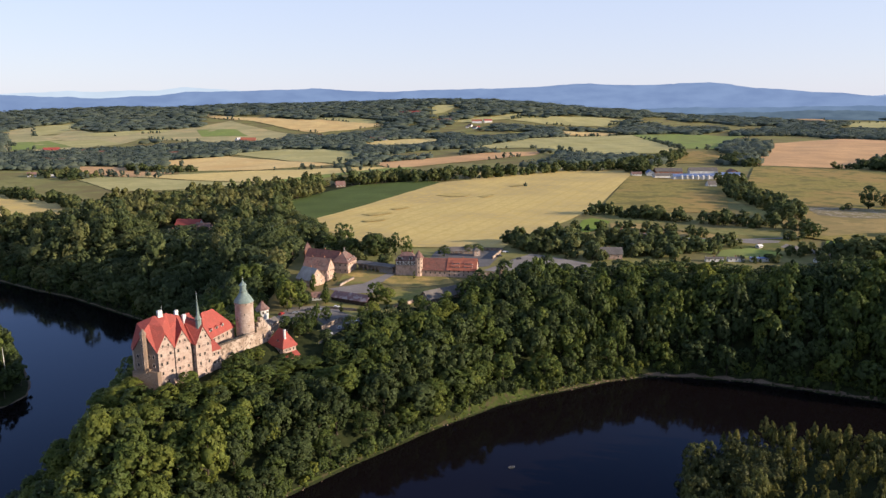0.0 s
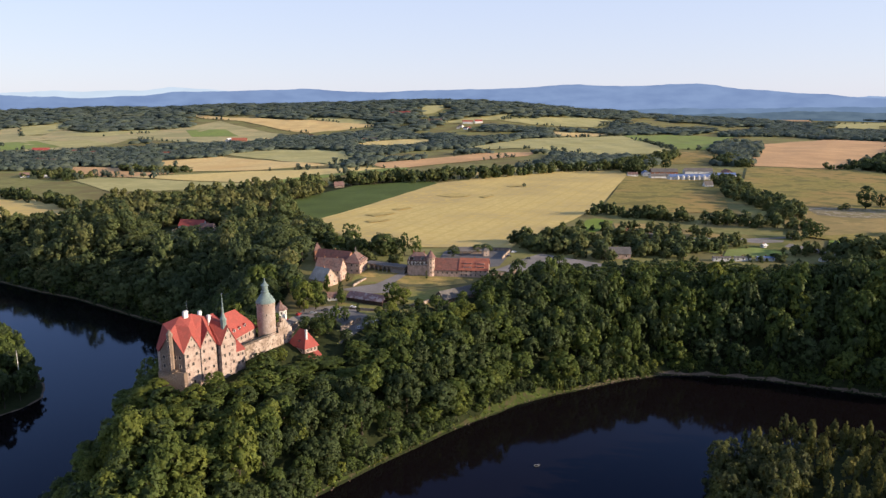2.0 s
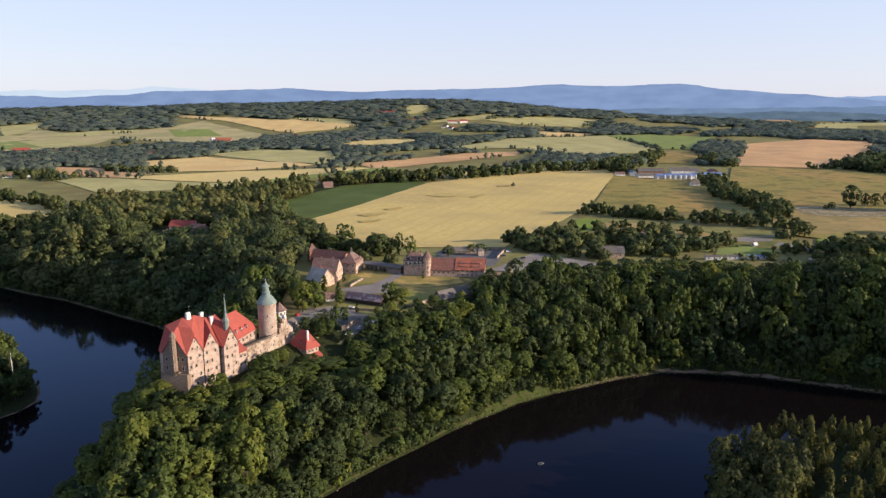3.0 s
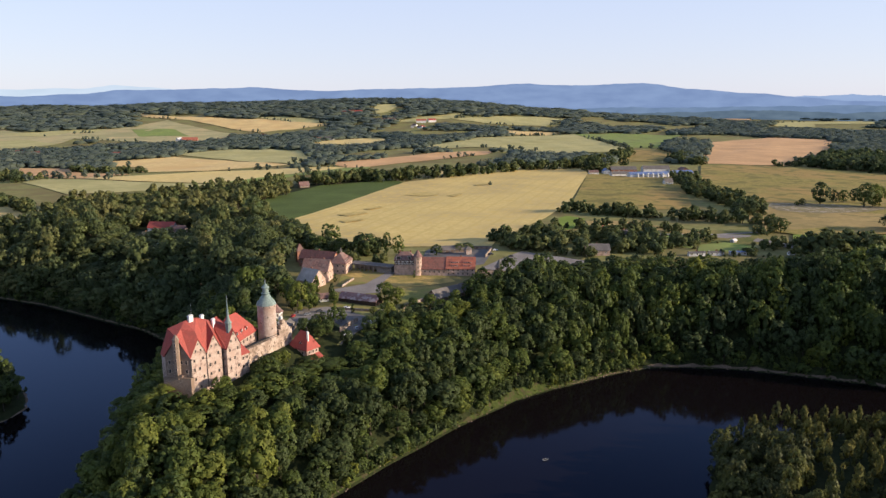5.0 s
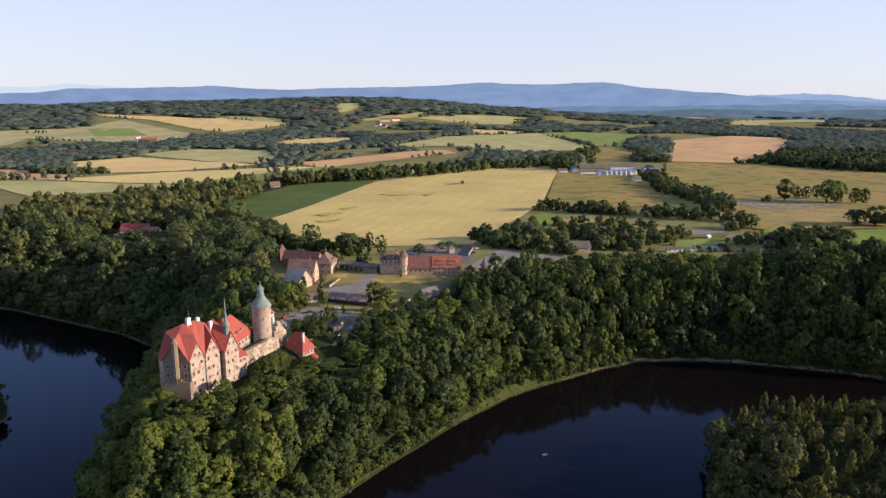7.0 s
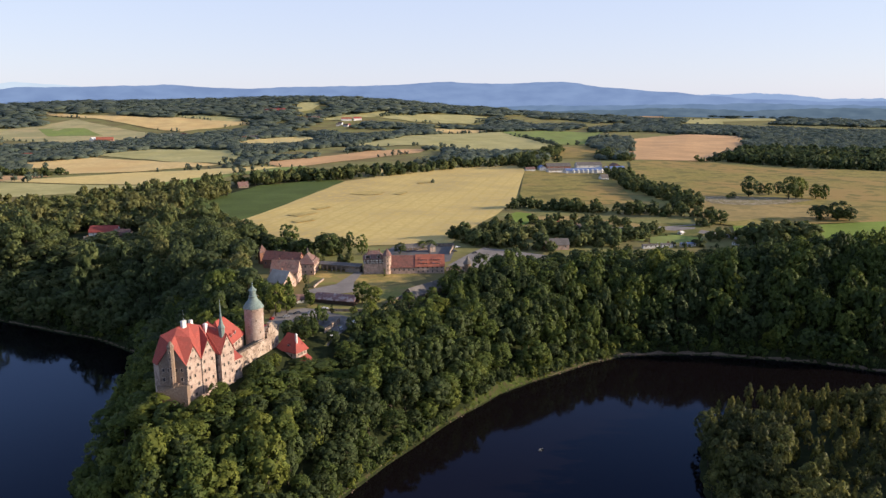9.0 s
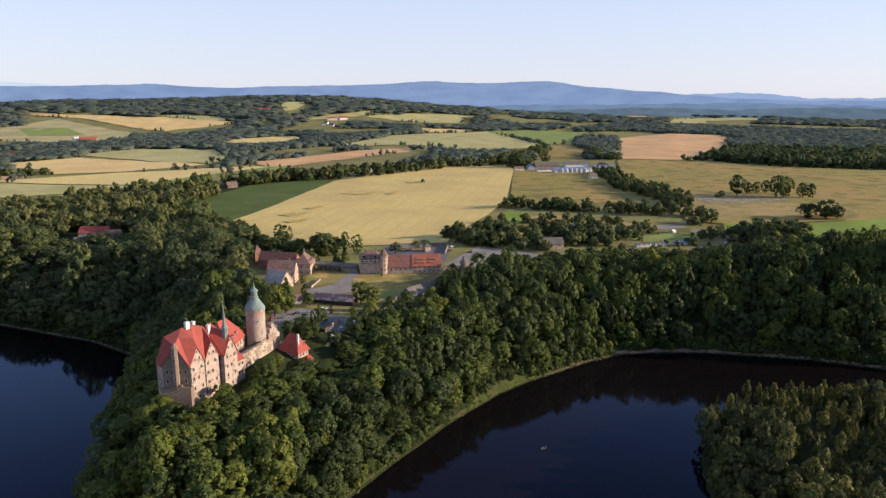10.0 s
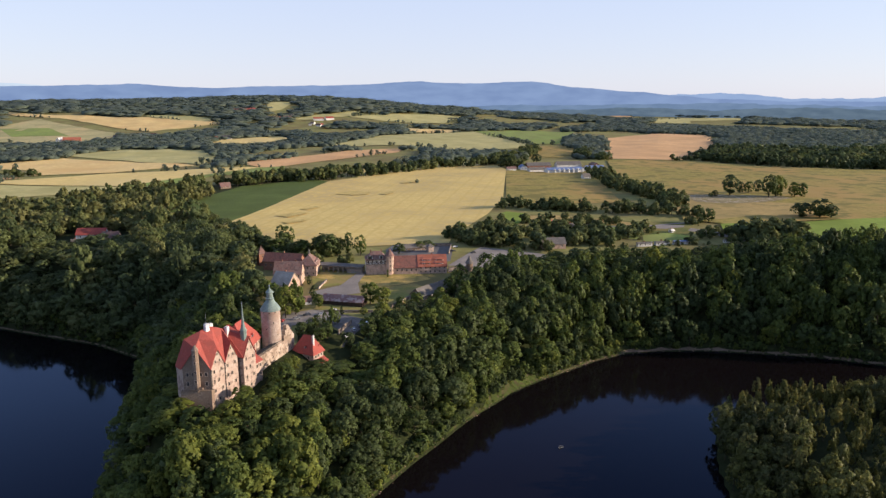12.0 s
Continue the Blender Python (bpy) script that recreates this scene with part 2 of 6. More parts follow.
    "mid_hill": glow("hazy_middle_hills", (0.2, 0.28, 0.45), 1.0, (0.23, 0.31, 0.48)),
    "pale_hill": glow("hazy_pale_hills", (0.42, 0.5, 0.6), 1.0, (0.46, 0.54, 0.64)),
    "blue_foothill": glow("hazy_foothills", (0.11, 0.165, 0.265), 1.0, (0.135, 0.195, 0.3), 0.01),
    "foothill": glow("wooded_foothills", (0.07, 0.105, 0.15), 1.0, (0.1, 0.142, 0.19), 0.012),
}


def lake_water():
    m = bpy.data.materials.new("lake_water")
    m.use_nodes = True
    n, l = m.node_tree.nodes, m.node_tree.links
    n.remove(n["Principled BSDF"])
    deep, gloss, edge, both = (n.new("ShaderNode" + kind) for kind in ("BsdfDiffuse", "BsdfGlossy", "Fresnel", "MixShader"))
    deep.inputs["Color"].default_value = (0.0058, 0.0042, 0.0042, 1)
    gloss.inputs["Color"].default_value, gloss.inputs["Roughness"].default_value = (0.48, 0.66, 1.0, 1), 0.06
    edge.inputs["IOR"].default_value = 1.2
    g = n.new("ShaderNodeNewGeometry")
    a, c = n.new("ShaderNodeTexNoise"), n.new("ShaderNodeTexNoise")
    a.inputs["Scale"].default_value, c.inputs["Scale"].default_value = 0.9, 0.09
    a.inputs["Detail"].default_value = 3
    s = n.new("ShaderNodeMath")
    s.operation = "MULTIPLY_ADD"
    s.inputs[1].default_value = 2.0
    k = n.new("ShaderNodeBump")
    k.inputs["Strength"].default_value, k.inputs["Distance"].default_value = 0.3, 0.018
    l.new(g.outputs["Position"], a.inputs["Vector"])
    l.new(g.outputs["Position"], c.inputs["Vector"])
    l.new(c.outputs["Fac"], s.inputs[0])
    l.new(a.outputs["Fac"], s.inputs[2])
    l.new(s.outputs[0], k.inputs["Height"])
    for shader in (deep, gloss, edge):
        l.new(k.outputs[0], shader.inputs["Normal"])
    l.new(edge.outputs[0], both.inputs[0])
    l.new(deep.outputs[0], both.inputs[1])
    l.new(gloss.outputs[0], both.inputs[2])
    l.new(both.outputs[0], n["Material Output"].inputs["Surface"])
    return m


M["lake"] = lake_water()


# ---- mesh helpers ----
def mesh_object(name, verts, faces, mats, slots=None, parent=None, tint=None, smooth=False, normals=None):
    """Links one mesh made of arrays; faces all have the same number of corners. Normals, where given, round off the shading of leaf masses."""
    me = bpy.data.meshes.new(name)
    verts, faces = np.asarray(verts, np.float32), np.asarray(faces, np.int32)
    k = faces.shape[1]
    me.vertices.add(len(verts))
    me.vertices.foreach_set("co", verts.ravel())
    me.loops.add(faces.size)
    me.loops.foreach_set("vertex_index", faces.ravel())
    me.polygons.add(len(faces))
    me.polygons.foreach_set("loop_start", np.arange(0, faces.size, k, dtype=np.int32))
    for m in mats:
        me.materials.append(m)
    if slots is not None:
        me.polygons.foreach_set("material_index", np.asarray(slots, np.int32))
    if smooth:
        me.polygons.foreach_set("use_smooth", np.ones(len(faces), bool))
    if tint is not None:
        me.attributes.new("tint", "FLOAT", "POINT").data.foreach_set("value", np.asarray(tint, np.float32))
    me.update(calc_edges=True)
    if normals is not None:
        me.polygons.foreach_set("use_smooth", np.ones(len(faces), bool))
        me.normals_split_custom_set_from_vertices(normals)
    ob = new(name, me)
    ob.parent = parent
    return ob


def part(name, bm, material, parent, label=""):
    me = bpy.data.meshes.new(name)
    bmesh.ops.recalc_face_normals(bm, faces=bm.faces)
    bm.to_mesh(me)
    bm.free()
    me.materials.append(material)
    ob = new(name, me)
    ob.parent = parent
    return tagged(ob, label)


def thing(name, place, label, category, group="", kind="", turn=0.0):
    ob = new(name)
    ob.matrix_basis = pose(*place, 0, 0, turn)
    ob.empty_display_size = 0.5
    return tagged(ob, label, category, group, kind)


def box(bm, x0, x1, y0, y1, z0, z1, bevel=0.0, m=None):
    made = bmesh.ops.create_cube(bm, size=1)["verts"]
    bmesh.ops.transform(bm, matrix=Matrix.Translation(((x0 + x1) / 2, (y0 + y1) / 2, (z0 + z1) / 2)) @ Matrix.Diagonal((x1 - x0, y1 - y0, z1 - z0, 1)), verts=made)
    if bevel:
        edges = list({e for v in made for e in v.link_edges})
        made = list({v for f in bmesh.ops.bevel(bm, geom=edges, offset=bevel, segments=1, affect="EDGES")["faces"] for v in f.verts} | {v for v in made if v.is_valid})
    if m is not None:
        bmesh.ops.transform(bm, matrix=m, verts=[v for v in made if v.is_valid])
    return bm


def prism(bm, outline, z0, z1, m=None):
    """A solid with the given plan outline between two heights."""
    low = [bm.verts.new((x, y, z0)) for x, y in outline]
    high = [bm.verts.new((x, y, z1)) for x, y in outline]
    bm.faces.new(low[::-1])
    bm.faces.new(high)
    for i in range(len(outline)):
        j = (i + 1) % len(outline)
        bm.faces.new((low[i], low[j], high[j], high[i]))
    if m is not None:
        bmesh.ops.transform(bm, matrix=m, verts=low + high)
    return bm


def slab(bm, corners, thick=0.3):
    """A thick plate under the given corners, as of a roof slope."""
    top = [bm.verts.new(c) for c in corners]
    low = [bm.verts.new((c[0], c[1], c[2] - thick)) for c in corners]
    bm.faces.new(top)
    bm.faces.new(low[::-1])
    for i in range(len(corners)):
        j = (i + 1) % len(corners)
        bm.faces.new((top[j], top[i], low[i], low[j]))
    return bm


def lathe(bm, profile, sides=32, m=None):
    """A turned solid from rows of radius and height."""
    rings = [[bm.verts.new((r * math.cos(2 * math.pi * i / sides), r * math.sin(2 * math.pi * i / sides), z)) for i in range(sides)] for r, z in profile]
    for a, b in zip(rings, rings[1:]):
        for i in range(sides):
            j = (i + 1) % sides
            bm.faces.new((a[i], a[j], b[j], b[i]))
    bm.faces.new(rings[0][::-1])
    bm.faces.new(rings[-1])
    if m is not None:
        bmesh.ops.transform(bm, matrix=m, verts=[v for r in rings for v in r])
    return bm


# ---- the lie of the land: shores, valley sides, plateau and far ridge ----
SHORE_MAIN = [(-1500, 1000), (-700, 760), (-520, 690), (-414, 633), (-360, 598), (-316, 574), (-254, 528), (-215, 500),
              (-184, 466), (-175, 430), (-174, 395), (-174, 360), (-173, 320), (-171, 280), (-165, 240), (-150, 205),
              (-126, 192), (-102, 212), (-84, 242), (-64, 267), (-42, 291), (-25, 307), (-8, 324), (14, 342), (30, 355),
              (53, 368), (72, 376), (97, 388), (124, 396), (150, 394), (180, 387), (211, 373), (240, 359), (263, 342),
              (300, 318), (360, 290), (460, 270), (700, 240), (1500, 200), (4900, 200), (4900, 4900), (-4900, 4900), (-4900, 1000)]
SHORE_EAST = [(60, 120), (66, 190), (78, 225), (92, 255), (110, 282), (130, 300), (150, 309), (185, 303), (230, 282),
              (300, 248), (420, 205), (700, 165), (1500, 130), (4900, 100), (4900, -4900), (60, -4900)]
SHORE_WEST = [(-352, 492), (-320, 472), (-290, 447), (-262, 413), (-242, 386), (-235, 370), (-237, 357), (-247, 343), (-270, 331), (-350, 318), (-600, 300),
              (-1500, 280), (-4900, 280), (-4900, 700), (-1500, 720), (-760, 610), (-480, 540)]
CASTLE_SITE = [(-143, 292), (-124, 284), (-104, 306), (-84, 330), (-66, 338), (-68, 352), (-84, 370), (-112, 366), (-122, 330), (-140, 305)]
RIDGE = [(-1.2, 125), (-0.62, 130), (-0.50, 145), (-0.42, 152), (-0.395, 136), (-0.35, 150), (-0.27, 162), (-0.18, 168),
         (-0.057, 184), (-0.01, 187), (0.048, 180), (0.105, 168), (0.186, 136), (0.267, 112), (0.35, 84), (0.43, 74), (1.2, 72)]


def to_edge(poly, x, y):
    """Signed distance to a closed outline, positive inside."""
    best, inside = np.full(x.shape, 1e12), np.zeros(x.shape, bool)
    for (ax, ay), (bx, by) in zip(poly, poly[1:] + poly[:1]):
        dx, dy = bx - ax, by - ay
        k = np.clip(((x - ax) * dx + (y - ay) * dy) / (dx * dx + dy * dy), 0, 1)
        best = np.minimum(best, (x - ax - k * dx) ** 2 + (y - ay - k * dy) ** 2)
        if dy:
            inside ^= ((ay > y) != (by > y)) & (x < ax + (y - ay) * dx / dy)
    return np.where(inside, 1, -1) * np.sqrt(best)


def rise(d, width):
    s = np.clip(d / width, 0, 1)
    return s * s * (3 - 2 * s)


def waves(x, y):
    """Gentle swell of the land, about one metre either way."""
    return (np.sin(x * 0.013 + 1.1) * np.cos(y * 0.011 - 0.4) + 0.6 * np.sin(x * 0.031 - y * 0.023) + 0.4 * np.sin(x * 0.071 + y * 0.063 + 2)) / 2


def shore(x, y):
    main, east, west = (to_edge(p, x, y) for p in (SHORE_MAIN, SHORE_EAST, SHORE_WEST))
    return main, east, west


def height(x, y):
    """Height of the ground above the lake, for arrays of places."""
    x, y = np.asarray(x, float), np.asarray(y, float)
    main, east, west = shore(x, y)
    wide = 70 + 4 * np.clip((x - 20) / 150, 0, 1) + 4 * np.clip((-x - 180) / 100, 0, 1)
    s = np.clip(main / wide, 0, 1)
    h = 40 * (1 - (1 - s) ** 1.35) * rise(main + 6, 12)
    h = np.where(y < 400, np.maximum(h, 36 - 1.5 * np.maximum(-to_edge(CASTLE_SITE, x, y), 0)), h)
    far = np.maximum(y, 1)
    h = h + s * (2.5 * np.clip((y - 400) / 120, 0, 1) + 2.5 * np.clip(x / 250, -1.6, 1) * rise(y - 480, 150))
    top = np.interp(x / far, [r[0] for r in RIDGE], [r[1] for r in RIDGE])
    h = h + np.maximum(top - 47, 0) * rise(y - 2300, 2100) ** 1.25 * (main > 0)
    h = h + waves(x, y) * (0.8 + 2.0 * rise(y - 700, 1500)) * rise(main - 40, 60)
    # Unseen hill in the east, added to throw shade on the valley side
    h = h + 72 * np.exp(-(((x - 480) / 88) ** 2 + ((y - 345) / 66) ** 2)) * rise(main, 40)
    h = h - 3.5 * np.exp(-(((x + 77) / 11) ** 2 + ((y - 332) / 11) ** 2))
    # The rise beyond x 250 is out of view, added for its shade
    e = 9 * rise(east, 26) + 16 * rise(east - 15, 120) + 34 * rise(x - 250, 130) * rise(east - 8, 40)
    w = 14 * rise(west, 40) + 22 * rise(west - 20, 120)
    d = np.maximum(np.maximum(main, east), west)
    low = np.maximum(d * 0.35, -8)
    return np.where(main > 0, np.maximum(h, 0) + np.minimum(main * 0.12, 0.8), np.where(east > 0, e + 0.1, np.where(west > 0, w + 0.1, low)))


PEAKS = [(-39.46, 197), (-33.25, 230), (-25.82, 205), (-21.7, 220), (-18.77, 242), (-13.73, 252), (-9.2, 265), (-4.05, 246), (0.39, 261), (5.35, 265), (9.86, 284), (12.09, 298), (15.64, 279), (18.25, 285), (20.8, 294), (24.14, 261), (29.31, 220), (33.77, 189), (37.81, 172), (44.8, 166), (54.26, 163)]
PALE_PEAKS = [(-39.41, 225), (-31.87, 227), (-27.68, 246), (-25.77, 245), (-23.75, 253), (-21.67, 252), (-19.48, 271), (-16.86, 263), (-13.74, 244), (-8.81, 220), (11.23, 177), (33.74, 173), (47.39, 171), (54.22, 166)]
MIDDLE_PEAKS = [(22, 150), (27, 172), (28.19, 184), (31.21, 204), (33.74, 213), (35.13, 219), (37.77, 205), (39.6, 186), (41.9, 180), (47.39, 190), (54.22, 180)]


# ---- ground: one sheet from the lake bed to the horizon ----
def steps(lo, a, b, hi, fine, grow):
    out, s, x = list(np.arange(a, b + 0.1, fine)), fine, a
    while x > lo:
        s *= grow
        x -= s
        out.insert(0, max(x, lo))
    s, x = fine, out[-1]
    while x < hi:
        s *= grow
        x += s
        out.append(min(x, hi))
    return np.array(out)


GX = steps(-4600, -420, 420, 4600, 5.0, 1.09)
GY = steps(-1500, 150, 640, 4650, 5.0, 1.075)
gx, gy = np.meshgrid(GX, GY)
GZ = height(gx.ravel(), gy.ravel()).reshape(gx.shape)


def ground_z(x, y):
    """Height of the ground sheet itself."""
    x, y = np.asarray(x, float), np.asarray(y, float)
    i = np.clip(np.searchsorted(GX, x) - 1, 0, len(GX) - 2)
    j = np.clip(np.searchsorted(GY, y) - 1, 0, len(GY) - 2)
    u, v = (x - GX[i]) / (GX[i + 1] - GX[i]), (y - GY[j]) / (GY[j + 1] - GY[j])
    return (GZ[j, i] * (1 - u) + GZ[j, i + 1] * u) * (1 - v) + (GZ[j + 1, i] * (1 - u) + GZ[j + 1, i + 1] * u) * v


def inside(poly, x, y, margin=0.0):
    return to_edge(poly, np.asarray(x, float), np.asarray(y, float)) > -margin


WOOD_PENINSULA = [(-190, 480), (-190, 180), (-80, 180), (75, 362), (75, 466), (50, 466), (28, 442), (10, 426), (-8, 411), (-28, 395),
                  (-46, 376), (-62, 352), (-94, 350), (-104, 372), (-112, 430), (-150, 470)]
WOOD_EAST = [(48, 458), (70, 370), (140, 380), (330, 270), (560, 240), (560, 430), (420, 448), (366, 462), (340, 486), (300, 488), (220, 480), (130, 484), (75, 472)]
WOOD_LEFT = [(-600, 690), (-471, 729), (-372, 725), (-405, 850), (-311, 942), (-235, 1014), (-160, 1062), (-60, 1150), (-52, 1100), (-125, 1040), (-185, 890),
             (-212, 790), (-160, 712), (-116, 660), (-118, 600), (-118, 560), (-114, 500), (-106, 450), (-112, 430), (-150, 400), (-190, 400), (-420, 600)]
CLEARING = [(-96, 348), (-66, 344), (-58, 346), (-40, 366), (-20, 381), (0, 398), (16, 416), (34, 436), (56, 460), (80, 468), (132, 502), (122, 522), (84, 562),
            (52, 584), (-50, 630), (-110, 662), (-110, 560), (-102, 500), (-98, 450), (-106, 400), (-102, 372)]

FIELDS = [
    ("open_slope", "hill", "open olive farmland on the far slope", [(-1872, 3012), (-1821, 3165), (-1714, 3391), (-1534, 2985), (-1296, 2752), (-1213, 2971), (-1091, 3084), (-1002, 3361), (-563, 2714), (-605, 2439), (-764, 2335), (-1093, 2565), (-1008, 2192), (-1047, 1943), (-1191, 1888)]),
    ("village_field", "gold", "golden field beside the far village", [(-248, 2135), (-250, 2344), (-46, 2507), (2, 2334), (-111, 2111)]),
    ("wheat_field", "wheat", "ripe golden wheat field with tractor lines", [(-141, 723), (-112, 660), (-62, 582), (1, 572), (50, 567), (62, 598), (92, 645), (128, 702), (182, 806), (308, 1148), (338, 1277), (319, 1326), (66, 1230), (45, 1102), (-5, 1065), (-100, 815)]),
    ("maize_field", "maize", "dark green maize field beside the wheat", [(-208, 788), (-141, 723), (-100, 815), (-5, 1065), (-24, 1104), (-128, 1050), (-188, 904)]),
    ("farm_pasture", "olive", "dry olive pasture in front of the farm", [(308, 1148), (186, 806), (206, 752), (308, 744), (379, 933), (418, 1061)]),
    ("barley_field", "orange", "ripe orange barley field below the woods", [(588, 1324), (967, 2071), (1320, 2353), (1436, 2180), (1037, 1595), (737, 1269)]),
    ("west_wheat", "wheat", "golden wheat field beside the tree avenue", [(-859, 1078), (-616, 967), (-494, 900), (-427, 841), (-427, 788), (-488, 761), (-638, 791)]),
    ("hay_meadow", "pale", "pale green hay meadow", [(-608, 1163), (-592, 1218), (-366, 1118), (-292, 1092), (-354, 1026), (-469, 996)]),
    ("gold_strip", "gold", "long golden stubble strip", [(-479, 1229), (-351, 1307), (-156, 1355), (-100, 1342), (-219, 1214), (-295, 1105), (-369, 1130), (-598, 1230)]),
    ("brown_field", "orange", "brown harvested field", [(-745, 1398), (-633, 1402), (-569, 1304), (-474, 1272), (-525, 1199), (-670, 1256)]),
    ("stubble_field", "stubble", "orange stubble field", [(-619, 1555), (-511, 1677), (-290, 1497), (-220, 1423), (-354, 1320), (-477, 1309), (-486, 1400), (-587, 1457)]),
    ("olive_meadow", "pale", "dry olive meadow", [(-534, 1756), (-445, 1994), (-239, 1876), (-188, 1612), (-210, 1435), (-290, 1497)]),
    ("gold_band", "orange", "narrow golden field behind a tree row", [(-153, 1440), (-1, 1586), (124, 1714), (258, 1773), (208, 1615), (22, 1451), (-57, 1354), (-100, 1342)]),
    ("green_strip", "green", "green pasture strip", [(-295, 1105), (-219, 1214), (-100, 1342), (-57, 1354), (-64, 1256), (-180, 1214), (-247, 1067)]),
    ("pale_field", "pale", "pale green field on a gentle slope", [(63, 1904), (298, 2429), (698, 2609), (613, 1807), (524, 1667), (369, 1637), (273, 1878)]),
    ("green_field", "green", "fresh green field", [(700, 2603), (888, 2674), (1093, 2549), (717, 1848), (624, 1819)]),
    ("olive_field", "olive", "dry field behind the farm", [(520, 1654), (695, 1793), (648, 1543), (513, 1385), (424, 1386)]),
    ("hill_field", "stubble", "golden field on the far hillside", [(-1305, 3766), (-1017, 3512), (-582, 3362), (-235, 3104), (-354, 2953), (-493, 2810), (-605, 2933), (-891, 3338), (-1119, 3490)]),
    ("hill_strip", "pale", "olive strip above the golden hill field", [(-604, 3413), (-487, 3440), (-313, 3308), (-236, 3117), (-408, 3224)]),
    ("hill_clearing", "pale", "pale clearing on the wooded hill", [(-62, 3905), (93, 3917), (9, 3539), (-47, 3441)]),
    ("far_field", "pale", "distant pale field", [(-1835, 3190), (-1712, 3335), (-1567, 3005), (-1551, 2757), (-1570, 2715)]),
    ("far_field", "pale", "distant pale meadow strip", [(-1338, 2434), (-1221, 2502), (-1020, 2260), (-1057, 2023)]),
    ("far_field", "green", "distant green field", [(-1415, 2315), (-1364, 2447), (-1094, 2080), (-1142, 1953), (-1177, 1912)]),
    ("far_field", "green", "distant green field on the slope", [(-1038, 2982), (-874, 2994), (-730, 2660), (-908, 2667)]),
    ("far_field", "pale", "distant pale ribbon field", [(-1455, 2796), (-1259, 2670), (-1143, 2906), (-1143, 3030), (-1260, 2973)]),
    ("far_field", "stubble", "distant golden field", [(482, 2815), (681, 2707), (555, 2530), (440, 2636)]),
    ("far_field", "pale", "distant pale field among woods", [(301, 3290), (577, 3528), (819, 3596), (901, 3471), (700, 3078), (462, 3131)]),
    ("far_field", "pale", "distant pale green band", [(12, 3163), (161, 3338), (309, 3499), (416, 3569), (318, 3311), (125, 3158)]),
    ("far_field", "orange", "distant orange field below the mountains", [(2084, 4609), (2452, 4601), (2010, 3713), (2084, 4603)]),
    ("far_field", "pale", "distant pale field on the plain", [(2030, 3589), (2357, 3703), (2024, 3177), (1867, 3253)]),
    ("far_field", "pale", "distant straw field on the plain", [(2092, 3711), (2799, 3801), (2593, 3433), (2161, 3422)]),
    ("far_field", "stubble", "distant sunlit field at the foot of the mountains", [(1901, 4295), (2081, 4255), (2223, 4218), (2044, 4258)]),
    ("east_pasture", "olive", "wide dry olive pasture with scattered trees", [(570, 1284), (401, 927), (384, 758), (305, 613), (337, 582), (412, 581), (501, 571), (760, 700), (1150, 870), (805, 1076), (730, 1258)]),
    ("lush_meadow", "bright", "bright green mown meadow strip", [(328, 586), (365, 584), (415, 575), (489, 575), (720, 560), (640, 420), (427, 452), (372, 480), (316, 541), (313, 561)]),
    ("bleached_strip", "straw", "sun-bleached strip of the dry pasture", [(341, 731), (394, 736), (442, 719), (500, 678), (433, 605), (393, 622), (341, 606), (312, 610), (329, 658)]),
    ("flattened_wheat", "lodged", "patch of wind-flattened darker wheat", [(-9, 917), (2, 934), (14, 941), (38, 926), (31, 905), (12, 900)]),
    ("flattened_wheat", "lodged", "patch of wind-flattened darker wheat", [(-89, 759), (-75, 768), (-58, 776), (-56, 762), (-76, 745)]),
    ("flattened_wheat", "lodged", "patch of wind-flattened darker wheat", [(46, 902), (65, 921), (67, 909), (54, 889)]),
    ("flattened_wheat", "lodged", "patch of wind-flattened darker wheat", [(-61, 799), (-41, 815), (-39, 806), (-54, 790)]),
    ("flattened_wheat", "lodged", "patch of wind-flattened darker wheat", [(96, 1017), (123, 1034), (124, 1020), (99, 1002)]),
    ("flattened_wheat", "lodged", "patch of wind-flattened darker wheat", [(-84, 715), (-62, 724), (-59, 716), (-78, 703)]),
    ("stony_strip", "heath", "stony rough band across the dry pasture", [(404, 776), (455, 770), (516, 745), (527, 720), (482, 702), (425, 694), (391, 719)]),
]
